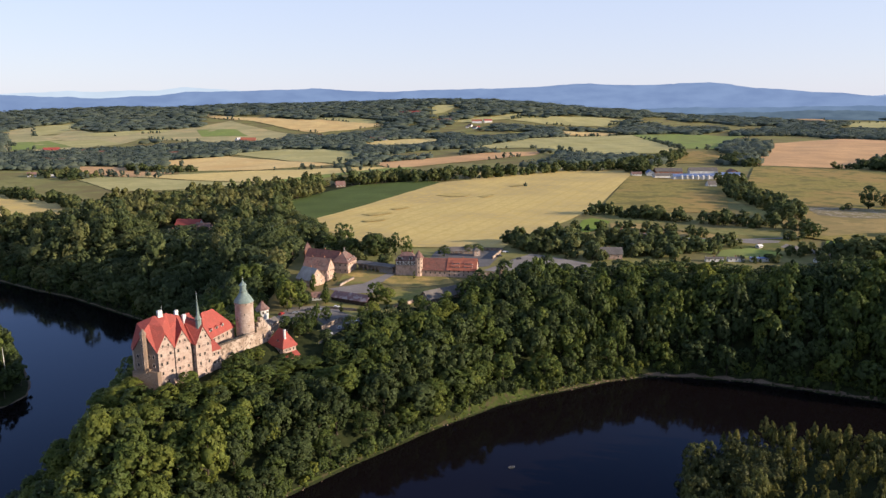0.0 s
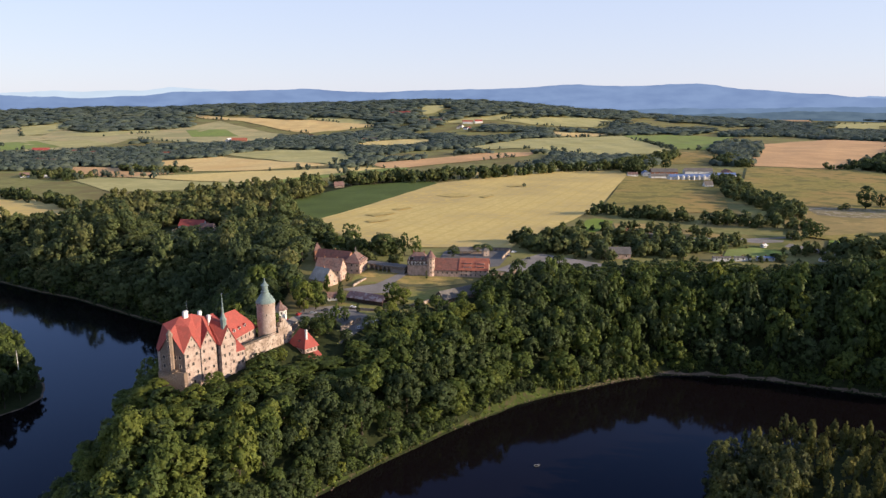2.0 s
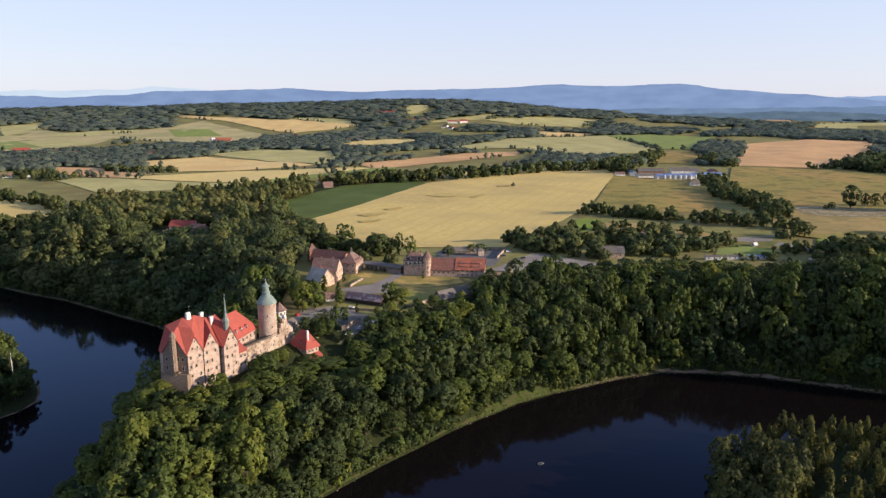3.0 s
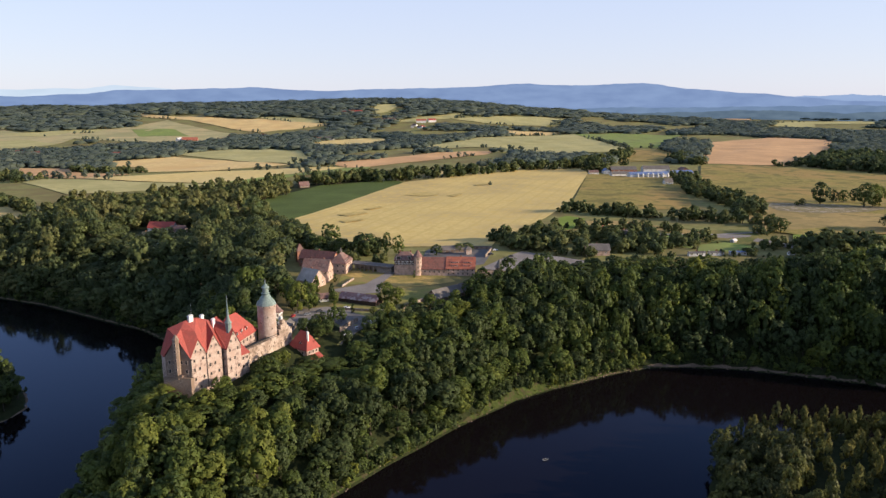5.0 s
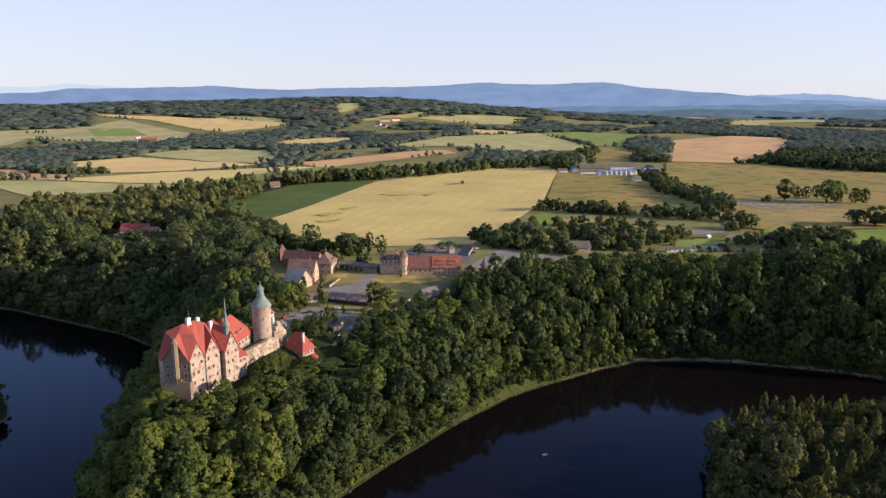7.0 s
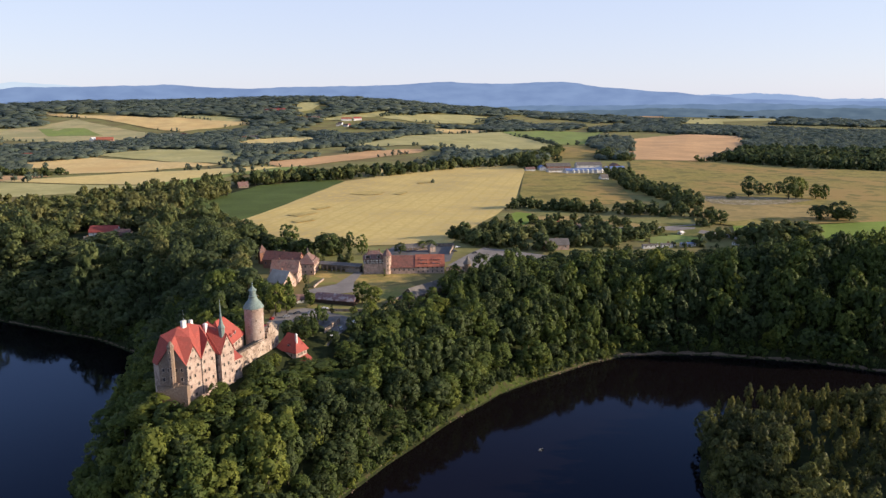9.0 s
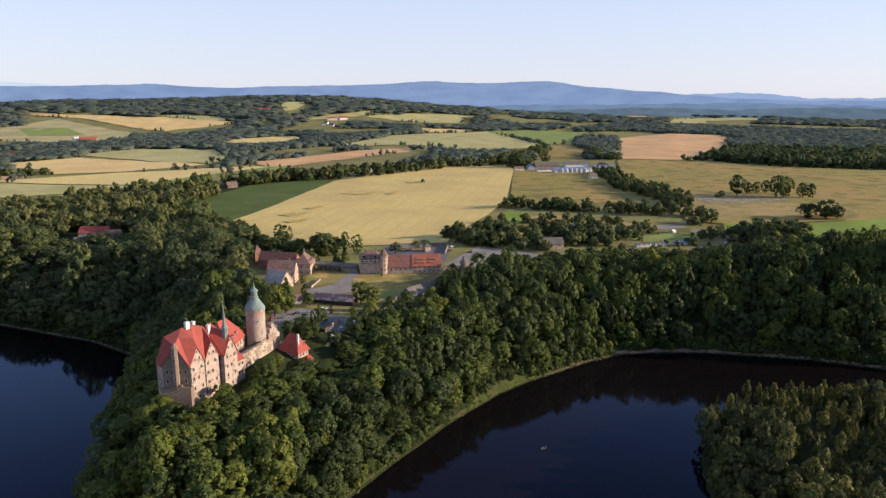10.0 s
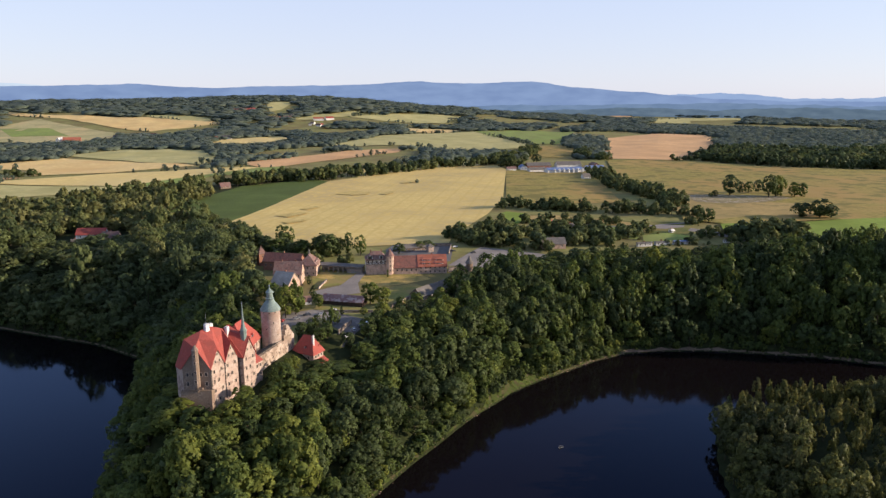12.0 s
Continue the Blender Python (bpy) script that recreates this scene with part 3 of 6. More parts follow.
YARDS = [
    ("yard_lawn", "lawn", "trimmed green yard lawn", [(-71, 487), (-65, 505), (-44, 494), (-37, 487), (-43, 467), (-54, 459), (-72, 456)]),
    ("yard_lawn", "dry", "sun-dried yellow lawn in front of the gatehouse", [(-41, 460), (-38, 477), (-19, 477), (4, 470), (8, 459), (-12, 451), (-31, 447)]),
    ("yard_lawn", "dry", "sun-dried yellow patch on the yard lawn", [(-71, 486), (-66, 497), (-58, 493), (-52, 480), (-59, 474), (-66, 478)]),
    ("yard_lawn", "lawn", "shaded lawn below the stable wing", [(-33, 444), (-5, 451), (2, 432), (-22, 407), (-33, 411)]),
    ("car_park", "gravel", "pale gravel car park behind the long house", [(29, 492), (71, 545), (124, 502), (103, 481), (61, 478)]),
    ("yard_road", "gravel", "pale worn gravel yard road", [(-76, 446), (-54, 457), (-40, 485), (-32, 489), (-42, 460), (-44, 436), (-62, 433)]),
    # Asphalt yard in the pale gravel material, so sunlight sits in its colour
    ("lower_yard", "gravel", "parking yard by the castle bridge in a pale painted-sunlit tone", [(-97, 380), (-93, 404), (-76, 409), (-62, 402), (-52, 380), (-60, 362), (-74, 384)]),
    ("verge", "lawn", "green verge below the shed", [(-75, 411), (-70, 427), (-62, 412), (-44, 403), (-45, 397), (-70, 406)]),
    ("shaded_yard", "asphalt", "dark asphalt yard under the trees", [(-66, 350), (-60, 362), (-74, 384), (-60, 396), (-48, 384), (-42, 370), (-52, 354)]),
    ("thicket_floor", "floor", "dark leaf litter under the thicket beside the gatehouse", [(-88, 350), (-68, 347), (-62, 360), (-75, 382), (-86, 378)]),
    # Dark sheet that paints the trees' shade onto the open yard edge
    ("thicket_floor", "floor", "dark litter with painted tree shade at the edge of the slope wood", [(-66, 342), (-58, 344), (-40, 364), (-20, 379), (0, 396), (4, 412), (-14, 402), (-30, 396), (-44, 384), (-56, 366), (-64, 352)]),
    ("slurry_yard", "asphalt", "dark yard behind the houses", [(-12, 520), (-6, 556), (4, 574), (48, 565), (46, 540), (34, 504), (20, 498)]),
    ("garden_plot", "bright", "green garden plot behind a hedge", [(142, 701), (154, 713), (168, 693), (153, 655), (134, 632), (119, 632)]),
    ("rough_grass", "rough", "rough green grass beside the hamlet", [(170, 687), (205, 663), (250, 625), (300, 600), (290, 560), (226, 535), (212, 593), (179, 636)]),
    ("dry_verge", "straw", "dry brown grass strip along the hedge", [(165, 680), (194, 676), (235, 636), (252, 605), (237, 598), (214, 610), (176, 631), (157, 640)]),
    ("hamlet_meadow", "green", "sunlit green meadow beside the hamlet", [(217, 610), (237, 598), (254, 598), (232, 569), (215, 540), (202, 551)]),
    ("hamlet_meadow", "green", "mown green strip behind the cabins", [(226, 555), (252, 562), (269, 545), (263, 527), (232, 527), (214, 533)]),
    ("hamlet_lot", "gravel", "pale gravel lot in the hamlet", [(250, 585), (262, 592), (276, 592), (290, 588), (284, 580), (262, 577)]),
    ("field_track", "gravel", "pale sandy track through the hamlet", [(288, 575), (302, 552), (310, 532), (309, 515), (302, 509), (300, 525), (291, 545), (278, 564)]),
    ("field_track", "rough", "rough green ditch across the pasture", [(300, 634), (345, 634), (400, 628), (473, 596), (520, 586), (520, 583), (472, 592), (399, 624), (345, 630), (300, 630)]),
    ("field_track", "gravel", "pale farm track past the hamlet", [(185, 598), (214, 606), (262, 596), (318, 606), (318, 602), (262, 591), (216, 601), (186, 594)]),
]

cells = [(j * len(GX) + i, j * len(GX) + i + 1, (j + 1) * len(GX) + i + 1, (j + 1) * len(GX) + i) for j in range(len(GY) - 1) for i in range(len(GX) - 1)]
cx, cy = (GX[:-1] + GX[1:]) / 2, (GY[:-1] + GY[1:]) / 2
mx, my = (a.ravel() for a in np.meshgrid(cx, cy))
dm, de, dw = shore(mx, my)
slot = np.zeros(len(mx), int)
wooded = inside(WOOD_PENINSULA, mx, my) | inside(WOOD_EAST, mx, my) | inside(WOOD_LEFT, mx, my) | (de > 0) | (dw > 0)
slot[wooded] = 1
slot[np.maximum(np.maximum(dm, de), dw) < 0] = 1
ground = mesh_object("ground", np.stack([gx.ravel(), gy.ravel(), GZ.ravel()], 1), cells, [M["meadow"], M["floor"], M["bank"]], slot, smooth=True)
tagged(ground, "grassy plateau with steep wooded banks down to the lake", "ground", kind="structure")

bm = bmesh.new()
bmesh.ops.create_grid(bm, x_segments=4, y_segments=4, size=4500)
water = part("water", bm, M["lake"], None, "dark still lake water mirroring sky and wooded banks")
tagged(water, category="lake", kind="structure")


def drape(name, material, label, outline, lift, category, kind="structure"):
    """A sheet of crop, grass or paving that lies on the ground, cut along the ground's own lines."""
    bm = bmesh.new()
    f = bm.faces.new([bm.verts.new((x, y, 0)) for x, y in outline])
    f.normal_update()
    if f.normal.z < 0:
        f.normal_flip()
    xs, ys = [p[0] for p in outline], [p[1] for p in outline]
    for grid, lo, hi, no in ((GX, min(xs), max(xs), (1, 0, 0)), (GY, min(ys), max(ys), (0, 1, 0))):
        for g in grid[(grid > lo) & (grid < hi)]:
            bmesh.ops.bisect_plane(bm, geom=bm.verts[:] + bm.edges[:] + bm.faces[:], dist=1e-4, plane_co=Vector(no) * g, plane_no=no)
    bmesh.ops.triangulate(bm, faces=bm.faces[:])
    zs = ground_z([v.co.x for v in bm.verts], [v.co.y for v in bm.verts])
    for v, z in zip(bm.verts, zs):
        v.co.z = z + lift + 0.0005 * max(v.co.y - 600, 0)
    me = bpy.data.meshes.new(name)
    bm.to_mesh(me)
    bm.free()
    me.materials.append(material)
    return tagged(new(name, me), label, category, kind=kind)


for k, (name, mat, label, outline) in enumerate(FIELDS):
    drape(name, M[mat], label, outline, 0.35 + 0.02 * k, "field")
for k, (name, mat, label, outline) in enumerate(YARDS):
    drape(name, M[mat], label, outline, 0.12 + 0.015 * k, "ground")

def along(line, near, far_, wave=0.0):
    """The plan outline of a strip that follows a shore between two distances from it."""
    out = []
    for sign, off in ((1, near), (-1, far_)):
        pts = []
        for i, (x, y) in enumerate(line):
            a, b = line[max(i - 1, 0)], line[min(i + 1, len(line) - 1)]
            n = Vector((-(b[1] - a[1]), b[0] - a[0])).normalized()
            w = off + wave * math.sin(i * 2.1 + off) if off == far_ else off
            pts.append((x + n.x * w, y + n.y * w))
        out += pts[::sign]
    return out


def finer(line, step):
    out = []
    for (ax, ay), (bx, by) in zip(line, line[1:]):
        n = max(1, int(math.hypot(bx - ax, by - ay) / step))
        out += [(ax + (bx - ax) * i / n, ay + (by - ay) * i / n) for i in range(n)]
    return out + [line[-1]]


BAY = finer([p for p in SHORE_MAIN if -110 < p[0] < 130 and p[1] < 400], 6)
BEACH = finer([p for p in SHORE_MAIN if 40 < p[0] < 310 and 310 < p[1] < 400], 6)
drape("bank_strip", M["bank"], "grassy green bank along the bay", along(BAY, 0.4, 1.3, 0.5), 0.3, "bank")
bend = [p for p in BAY if -8 < p[0] < 66]
inner = [(x - 0.7 * w, y + 0.72 * w) for (x, y), w in ((p, 1.0 + 4.6 * math.sin(math.pi * (i / (len(bend) - 1)) ** 1.4) + 0.9 * math.sin(i * 2.3)) for i, p in enumerate(bend))]
drape("bank_strip", M["bank"], "wide grassy slope at the bend of the bay", bend + inner[::-1], 0.34, "bank")
LEFT_SHORE = finer([p for p in SHORE_MAIN if -530 < p[0] < -180 and p[1] > 460], 8)
WEST_SHORE = finer([p for p in SHORE_WEST if -330 < p[0] < -230], 6)[::-1]
drape("stony_shore", M["stone_shore"], "thin pale stony line along the far shore", along(LEFT_SHORE, 0.0, 0.8, 0.2)[::1], 0.35, "shore")
drape("stony_shore", M["stone_shore"], "thin pale stony line round the headland", along(WEST_SHORE[::-1], 0.0, -1.2, 0.2), 0.15, "shore")
drape("stony_shore", M["stone_shore"], "strip of pale stones along the waterline", along(BEACH, 0.2, 1.7, 0.8), 0.2, "shore")

# ---- far mountains: self-lit backdrops with the haze in their colour ----
def mountains(name, profile, reach, material, label):
    az = np.linspace(profile[0][0], profile[-1][0], 260)
    rng = np.random.default_rng(len(name))
    top = np.interp(az, [p[0] for p in profile], [p[1] for p in profile])
    top = top + np.convolve(rng.normal(0, 5, len(az)), np.ones(5) / 5, "same")
    x, y = -50 + reach * np.sin(np.radians(az)), reach * np.cos(np.radians(az))
    n = len(az)
    verts = np.concatenate([np.stack([x, y, np.full(n, -20.0)], 1), np.stack([x, y, top], 1)])
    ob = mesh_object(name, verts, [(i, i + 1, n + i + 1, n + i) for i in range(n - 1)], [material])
    return tagged(ob, label, "mountains", kind="structure")


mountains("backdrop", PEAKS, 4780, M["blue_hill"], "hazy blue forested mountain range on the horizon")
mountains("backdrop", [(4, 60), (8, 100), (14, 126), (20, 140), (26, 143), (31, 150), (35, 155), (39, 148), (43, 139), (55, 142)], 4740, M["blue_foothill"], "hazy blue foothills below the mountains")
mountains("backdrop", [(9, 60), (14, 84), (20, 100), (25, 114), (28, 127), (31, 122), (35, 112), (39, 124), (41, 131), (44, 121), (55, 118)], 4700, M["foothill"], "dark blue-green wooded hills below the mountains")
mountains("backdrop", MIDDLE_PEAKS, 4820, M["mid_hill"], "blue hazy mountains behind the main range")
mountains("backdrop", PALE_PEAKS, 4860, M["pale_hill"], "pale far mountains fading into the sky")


# ---- trees ----
def icosphere(levels):
    bm = bmesh.new()
    bmesh.ops.create_icosphere(bm, subdivisions=levels, radius=1)
    v, f = np.array([v.co[:] for v in bm.verts]), np.array([[v.index for v in q.verts] for q in bm.faces])
    bm.free()
    return v, f


def unit(v):
    return v / np.maximum(np.linalg.norm(v, axis=-1, keepdims=True), 1e-9)


def crown_shape(seed, lumps, leaves, leaf, tall=1.25, spread=0.62, core=2, pointed=0.0):
    """A crown of unit radius: an uneven core, tinted darker as painted inner shade, and lumps of folded leaf sprays
    over it. Returns corners, triangles, a tint offset and soft normals.
    """
    rng = np.random.default_rng(seed)
    v, f = icosphere(core)
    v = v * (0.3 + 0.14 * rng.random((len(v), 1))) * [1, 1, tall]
    at = unit(rng.normal(size=(lumps, 3)) + [0, 0, 0.25]) * (spread + 0.16 * rng.random((lumps, 1)))
    size = 0.13 + 0.17 * rng.random(lumps)
    if pointed:
        squeeze = 1 - pointed * (at[:, 2:3] + 0.8) / 1.8
        at[:, :2] *= squeeze
        size *= squeeze[:, 0]
        v[:, :2] *= 1 - pointed * np.clip(v[:, 2:3] / tall + 0.8, 0, 1.8) / 1.8
    at[:, 2] *= tall
    which = np.repeat(np.arange(lumps), leaves)
    out = unit(rng.normal(size=(len(which), 3)) + 0.9 * unit(at)[which] + [0, 0, 0.2])
    place = at[which] + out * size[which, None] * (0.75 + 0.4 * rng.random((len(which), 1)))
    face = unit(out + 0.36 * rng.normal(size=out.shape) + [0, 0, 0.2])
    a = unit(np.cross(face, rng.normal(size=face.shape)))
    b = np.cross(face, a)
    s = leaf * (0.6 + 0.8 * rng.random((len(which), 1)))
    spray = np.stack([place + a * s, place - a * s * 0.6 + b * s * 0.9, place - a * s * 0.6 - b * s * 0.9], 1).reshape(-1, 3)
    k = np.arange(len(which))[:, None] * 3 + len(v)
    tris = np.concatenate([f, k + [0, 1, 2]])
    soft = unit(0.55 * out + 0.55 * unit(place) + 0.25 * face + [0, 0, 0.05])
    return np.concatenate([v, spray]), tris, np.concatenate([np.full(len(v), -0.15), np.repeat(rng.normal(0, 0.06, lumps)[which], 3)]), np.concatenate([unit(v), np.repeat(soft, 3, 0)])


def clump_shape(seed, lumps=3):
    """A far clump of woodland: several uneven crowns side by side."""
    rng = np.random.default_rng(seed)
    v, f = icosphere(1)
    vs, fs, sh, ns = [], [], [], []
    for i in range(lumps):
        w = v * (0.7 + 0.45 * rng.random((len(v), 1))) * [0.5, 0.5, 0.36] * (0.75 + 0.6 * rng.random())
        w = w + [*(rng.random(2) * 1.5 - 0.75), 0.12 * rng.normal()]
        fs.append(f + len(v) * i)
        ns.append(unit(unit(w - w.mean(0)) + [0, 0, 0.6]))
        vs.append(w)
        sh.append(np.full(len(v), rng.normal(0, 0.08)))
    n = 28
    lump = rng.integers(0, lumps, n)
    mid = np.array([w.mean(0) for w in vs])[lump]
    out = unit(rng.normal(size=(n, 3)) + [0, 0, 0.5])
    at = mid + out * [0.5, 0.5, 0.42] * rng.uniform(0.75, 1.1, (n, 1))
    leaf = (at[:, None] + rng.normal(0, 0.085, (n, 3, 3))).reshape(-1, 3)
    fs.append(np.arange(3 * n).reshape(-1, 3) + len(v) * lumps)
    vs.append(leaf)
    ns.append(np.repeat(unit(out + [0, 0, 0.5]), 3, 0))
    sh.append(np.repeat(rng.normal(0.0, 0.05, n), 3))
    return np.concatenate(vs), np.concatenate(fs), np.concatenate(sh), np.concatenate(ns)


def join_trees(name, shapes, places, radius, total, tints, mat, label, trunk=True, crown_share=0.86, category="woodland", group="", seed=1):
    """One mesh of many trees, each turned, scaled and tinted its own way."""
    rng = np.random.default_rng(seed)
    vs, fs, ts, ms, ns, base = [], [], [], [], [], 0
    stem = np.array([(math.cos(a), math.sin(a), z) for z in (0, 1) for a in np.arange(5) * 2 * math.pi / 5])
    stem_f = np.array([q for i in range(5) for q in ((i, (i + 1) % 5, 5 + (i + 1) % 5), (i, 5 + (i + 1) % 5, 5 + i))])
    pick = rng.integers(0, len(shapes), len(places))
    for (x, y, z), r, h, t, k in zip(places, radius, total, tints, pick):
        v, f, sh, no = shapes[k]
        a = rng.random() * 6.283
        c, s = math.cos(a), math.sin(a)
        half = h * crown_share / 2
        lean = rng.normal(0, 0.03, 2)
        top = v[:, 2].max()
        w = np.stack([(v[:, 0] * c - v[:, 1] * s) * r + lean[0] * h, (v[:, 0] * s + v[:, 1] * c) * r + lean[1] * h, v[:, 2] / top * half + h - half], 1) + [x, y, z]
        vs.append(w)
        ns.append(np.stack([(no[:, 0] * c - no[:, 1] * s) / r, (no[:, 0] * s + no[:, 1] * c) / r, no[:, 2] * top / half], 1))
        fs.append(f + base)
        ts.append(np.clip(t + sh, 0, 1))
        ms.append(np.zeros(len(f), int))
        base += len(w)
        if trunk:
            q = stem * [0.06 * r, 0.06 * r, h * 0.5] + [x, y, z - 0.4]
            q[5:, :2] = (q[5:, :2] - [x, y]) * 0.6 + [x, y]
            vs.append(q)
            ns.append(stem * [1, 1, 0])
            fs.append(stem_f + base)
            ts.append(np.zeros(10))
            ms.append(np.ones(10, int))
            base += 10
    ob = mesh_object(name, np.concatenate(vs), np.concatenate(fs), [mat, M["bark"]], np.concatenate(ms), tint=np.concatenate(ts), normals=unit(np.concatenate(ns)))
    return tagged(ob, label, category, group, "stuff")


def scatter(outline, gap, seed, jitter=0.42):
    """Uneven places about gap apart within an outline."""
    rng = np.random.default_rng(seed)
    xs, ys = [p[0] for p in outline], [p[1] for p in outline]
    x, y = np.meshgrid(np.arange(min(xs), max(xs), gap), np.arange(min(ys), max(ys), gap * 0.87))
    x = x + (np.arange(x.shape[0])[:, None] % 2) * gap / 2
    x, y = x.ravel() + rng.uniform(-jitter, jitter, x.size) * gap, y.ravel() + rng.uniform(-jitter, jitter, x.size) * gap
    ok = inside(outline, x, y)
    return x[ok], y[ok]


def row_of(line, width, gap, seed):
    """Uneven places along a hedge line."""
    rng = np.random.default_rng(seed)
    out = []
    for (ax, ay), (bx, by) in zip(line, line[1:]):
        n = max(1, int(math.hypot(bx - ax, by - ay) * max(width / gap, 1) / gap))
        k, o = rng.random(n), rng.uniform(-width / 2, width / 2, n)
        s = math.hypot(bx - ax, by - ay)
        out.append(np.stack([ax + k * (bx - ax) - o * (by - ay) / s, ay + k * (by - ay) + o * (bx - ax) / s], 1))
    out = np.concatenate(out)
    return out[:, 0], out[:, 1]


def drift(x, y, seed=0.0):
    """Slow change of tint over the land, 0 to 1."""
    return 0.5 + 0.25 * np.sin(x * 0.043 + seed) * np.cos(y * 0.037 + 1.3 + seed) + 0.18 * np.sin(x * 0.11 - y * 0.09 + seed)


def sizes(n, lo, hi, seed):
    return np.random.default_rng(seed).uniform(lo, hi, n)


NEAR_CROWNS = [crown_shape(s, 66, 18, 0.099, 1.25 + 0.1 * (s % 4), 0.7, 1) for s in range(10)]
MID_CROWNS = [crown_shape(40 + s, 24, 14, 0.175, 1.2 + 0.1 * (s % 3), 0.66, 1) for s in range(8)]
TINY_CROWNS = [crown_shape(60 + s, 10, 8, 0.32, 1.2, 0.55, 1) for s in range(8)]
COPSE_CROWNS = [crown_shape(50 + s, 14, 12, 0.27, 1.2, 0.58, 1) for s in range(8)]
SLIM_CROWNS = [crown_shape(70 + s, 24, 18, 0.17, 1.6, 0.66, 1, 0.48) for s in range(5)]
SLOPE_CROWNS = [crown_shape(90 + s, 46, 13, 0.124, 1.3 + 0.1 * (s % 3), 0.7, 1) for s in range(8)]
CLUMPS = [clump_shape(s) for s in range(10)]


def put(x, y, sink=0.3):
    return np.stack([x, y, ground_z(x, y) - sink], 1)


def forest(name, x, y, shapes, r, h, mat, label, seed, bias=0.0, **more):
    rng = np.random.default_rng(seed)
    grow = rng.uniform(0.62, 1.0, len(x)) + 0.44 * rng.random(len(x)) ** 2.6
    tint = np.clip(drift(x, y, seed) * 0.5 + rng.uniform(-0.16, 0.32, len(x)) + 0.35 * (rng.random(len(x)) > 0.93) + bias, 0, 1)
    return join_trees(name, shapes, put(x, y), r * grow * rng.uniform(0.9, 1.15, len(x)), h * grow ** 0.7 * rng.uniform(0.78, 1.2, len(x)), tint, mat, label, seed=seed, **more)


# lone trees of the two headlands, each a thing of its own
def tree_thing(shape, name="tree", mat=None, tone=0.4):
    """A broadleaf tree of unit crown radius and about four times that height: tapered trunk with limbs, and a leafy crown."""
    v, f, sh, no = shape
    ob = thing(name, (0, 0, 0), "tall broadleaf tree in full summer leaf on the wooded headland", "tree", "trees of the headland")
    rng = np.random.default_rng(int(abs(v[5, 0]) * 1e6))
    bm = bmesh.new()
    lathe(bm, [(0.1, 0), (0.065, 0.3), (0.05, 1.6), (0.02, 2.9)], 7)
    for i in range(4):
        a = i * 1.7 + rng.random()
        lathe(bm, [(0.03, 0), (0.012, 0.9)], 5, Matrix.Translation((0, 0, 1.3 + 0.25 * i)) @ Euler((0.9, 0, a)).to_matrix().to_4x4())
    part("trunk", bm, M["bark"], ob)
    top = v[:, 2].max()
    w = np.stack([v[:, 0], v[:, 1], v[:, 2] / top * 1.85 + 2.15], 1)
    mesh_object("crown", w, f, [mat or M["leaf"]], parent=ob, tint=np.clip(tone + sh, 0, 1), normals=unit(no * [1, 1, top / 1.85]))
    return ob


def plant(kinds, x, y, r, h, seed, first):
    """Stands copies of the tree kinds at the places; the first of each kind goes to a place as well."""
    rng = np.random.default_rng(seed)
    for i, (px, py, pz) in enumerate(put(x, y)):
        g = rng.uniform(0.64, 1.0) + 0.44 * rng.random() ** 2.6
        k = (i % 5) + (5 if px < -92 + rng.normal(0, 10) else 0)
        m = pose(px, py, pz, rng.normal(0, 2), rng.normal(0, 2), rng.uniform(0, 360))
        ob = kinds[k]
        if k in first:
            first.discard(k)
            ob.matrix_basis = m
        else:
            ob = copy_thing(ob, m)
        ob.scale = (r * g, r * g, h[i] * g / 4 * rng.uniform(0.82, 1.16))


px, py = scatter(WOOD_PENINSULA, 8.2, 3, 0.5)
pm = shore(px, py)[0]
keep = (pm > np.where((px > 2) & (px < 56), 7.0, 2.6)) & ~inside(CASTLE_SITE, px, py) & ~inside(CLEARING, px, py)
px, py, pm = px[keep], py[keep], pm[keep]
ex, ey = scatter([(60, 185), (160, 185), (260, 215), (320, 245), (300, 250), (230, 284), (185, 305), (150, 311), (128, 300), (90, 255), (66, 200)], 6.0, 4, 0.5)
keep = (shore(ex, ey)[1] > 1.5) & (np.random.default_rng(53).random(len(ex)) > 0.1)
ex, ey = ex[keep], ey[keep]
one = (py < 318) & (px > -172)
kinds = [tree_thing(s, tone=0.14 + 0.07 * k) for k, s in enumerate(NEAR_CROWNS)]
fresh = set(range(len(kinds)))
off_castle = -to_edge(CASTLE_SITE, px, py)
lower = np.where(off_castle < 13, 0.55, np.where(off_castle < 26, 0.72, 1.0)) * np.where(pm < 12, 0.75, 1.0)
lower = lower * np.where(py > 335, np.clip(0.75 - to_edge(CLEARING, px, py) / 60, np.where(px > 10, 1.0, 0.75), 1.1), 1.0) * np.where(np.hypot(px + 74, py - 329) < 19, 0.5, 1.0)
plant(kinds, px[one], py[one], 6.0, 19 * lower[one], 5, fresh)
forest("woodland", px[~one], py[~one], NEAR_CROWNS, 5.9, 19 * lower[~one], M["leaf"], "dense broadleaf wood on the castle hill", 6, -0.04)
fx, fy = scatter(WOOD_PENINSULA, 2.6, 61, 0.5)
foot = -to_edge(CASTLE_SITE, fx, fy)
keep = (foot > 1.4) & (foot < 7) & (fx > -112) & (fx < -88) & (fy < 350) & ~inside(CLEARING, fx, fy)
forest("wall_foot_bushes", fx[keep], fy[keep], MID_CROWNS, 1.9, 4.2, M["leaf"], "bushes crowding the foot of the castle walls", 62, 0.1, crown_share=1.15, trunk=False, category="bushes")
bx_, by_ = (np.array(v) for v in zip(*finer(BAY, 0.95)))
rng = np.random.default_rng(21)
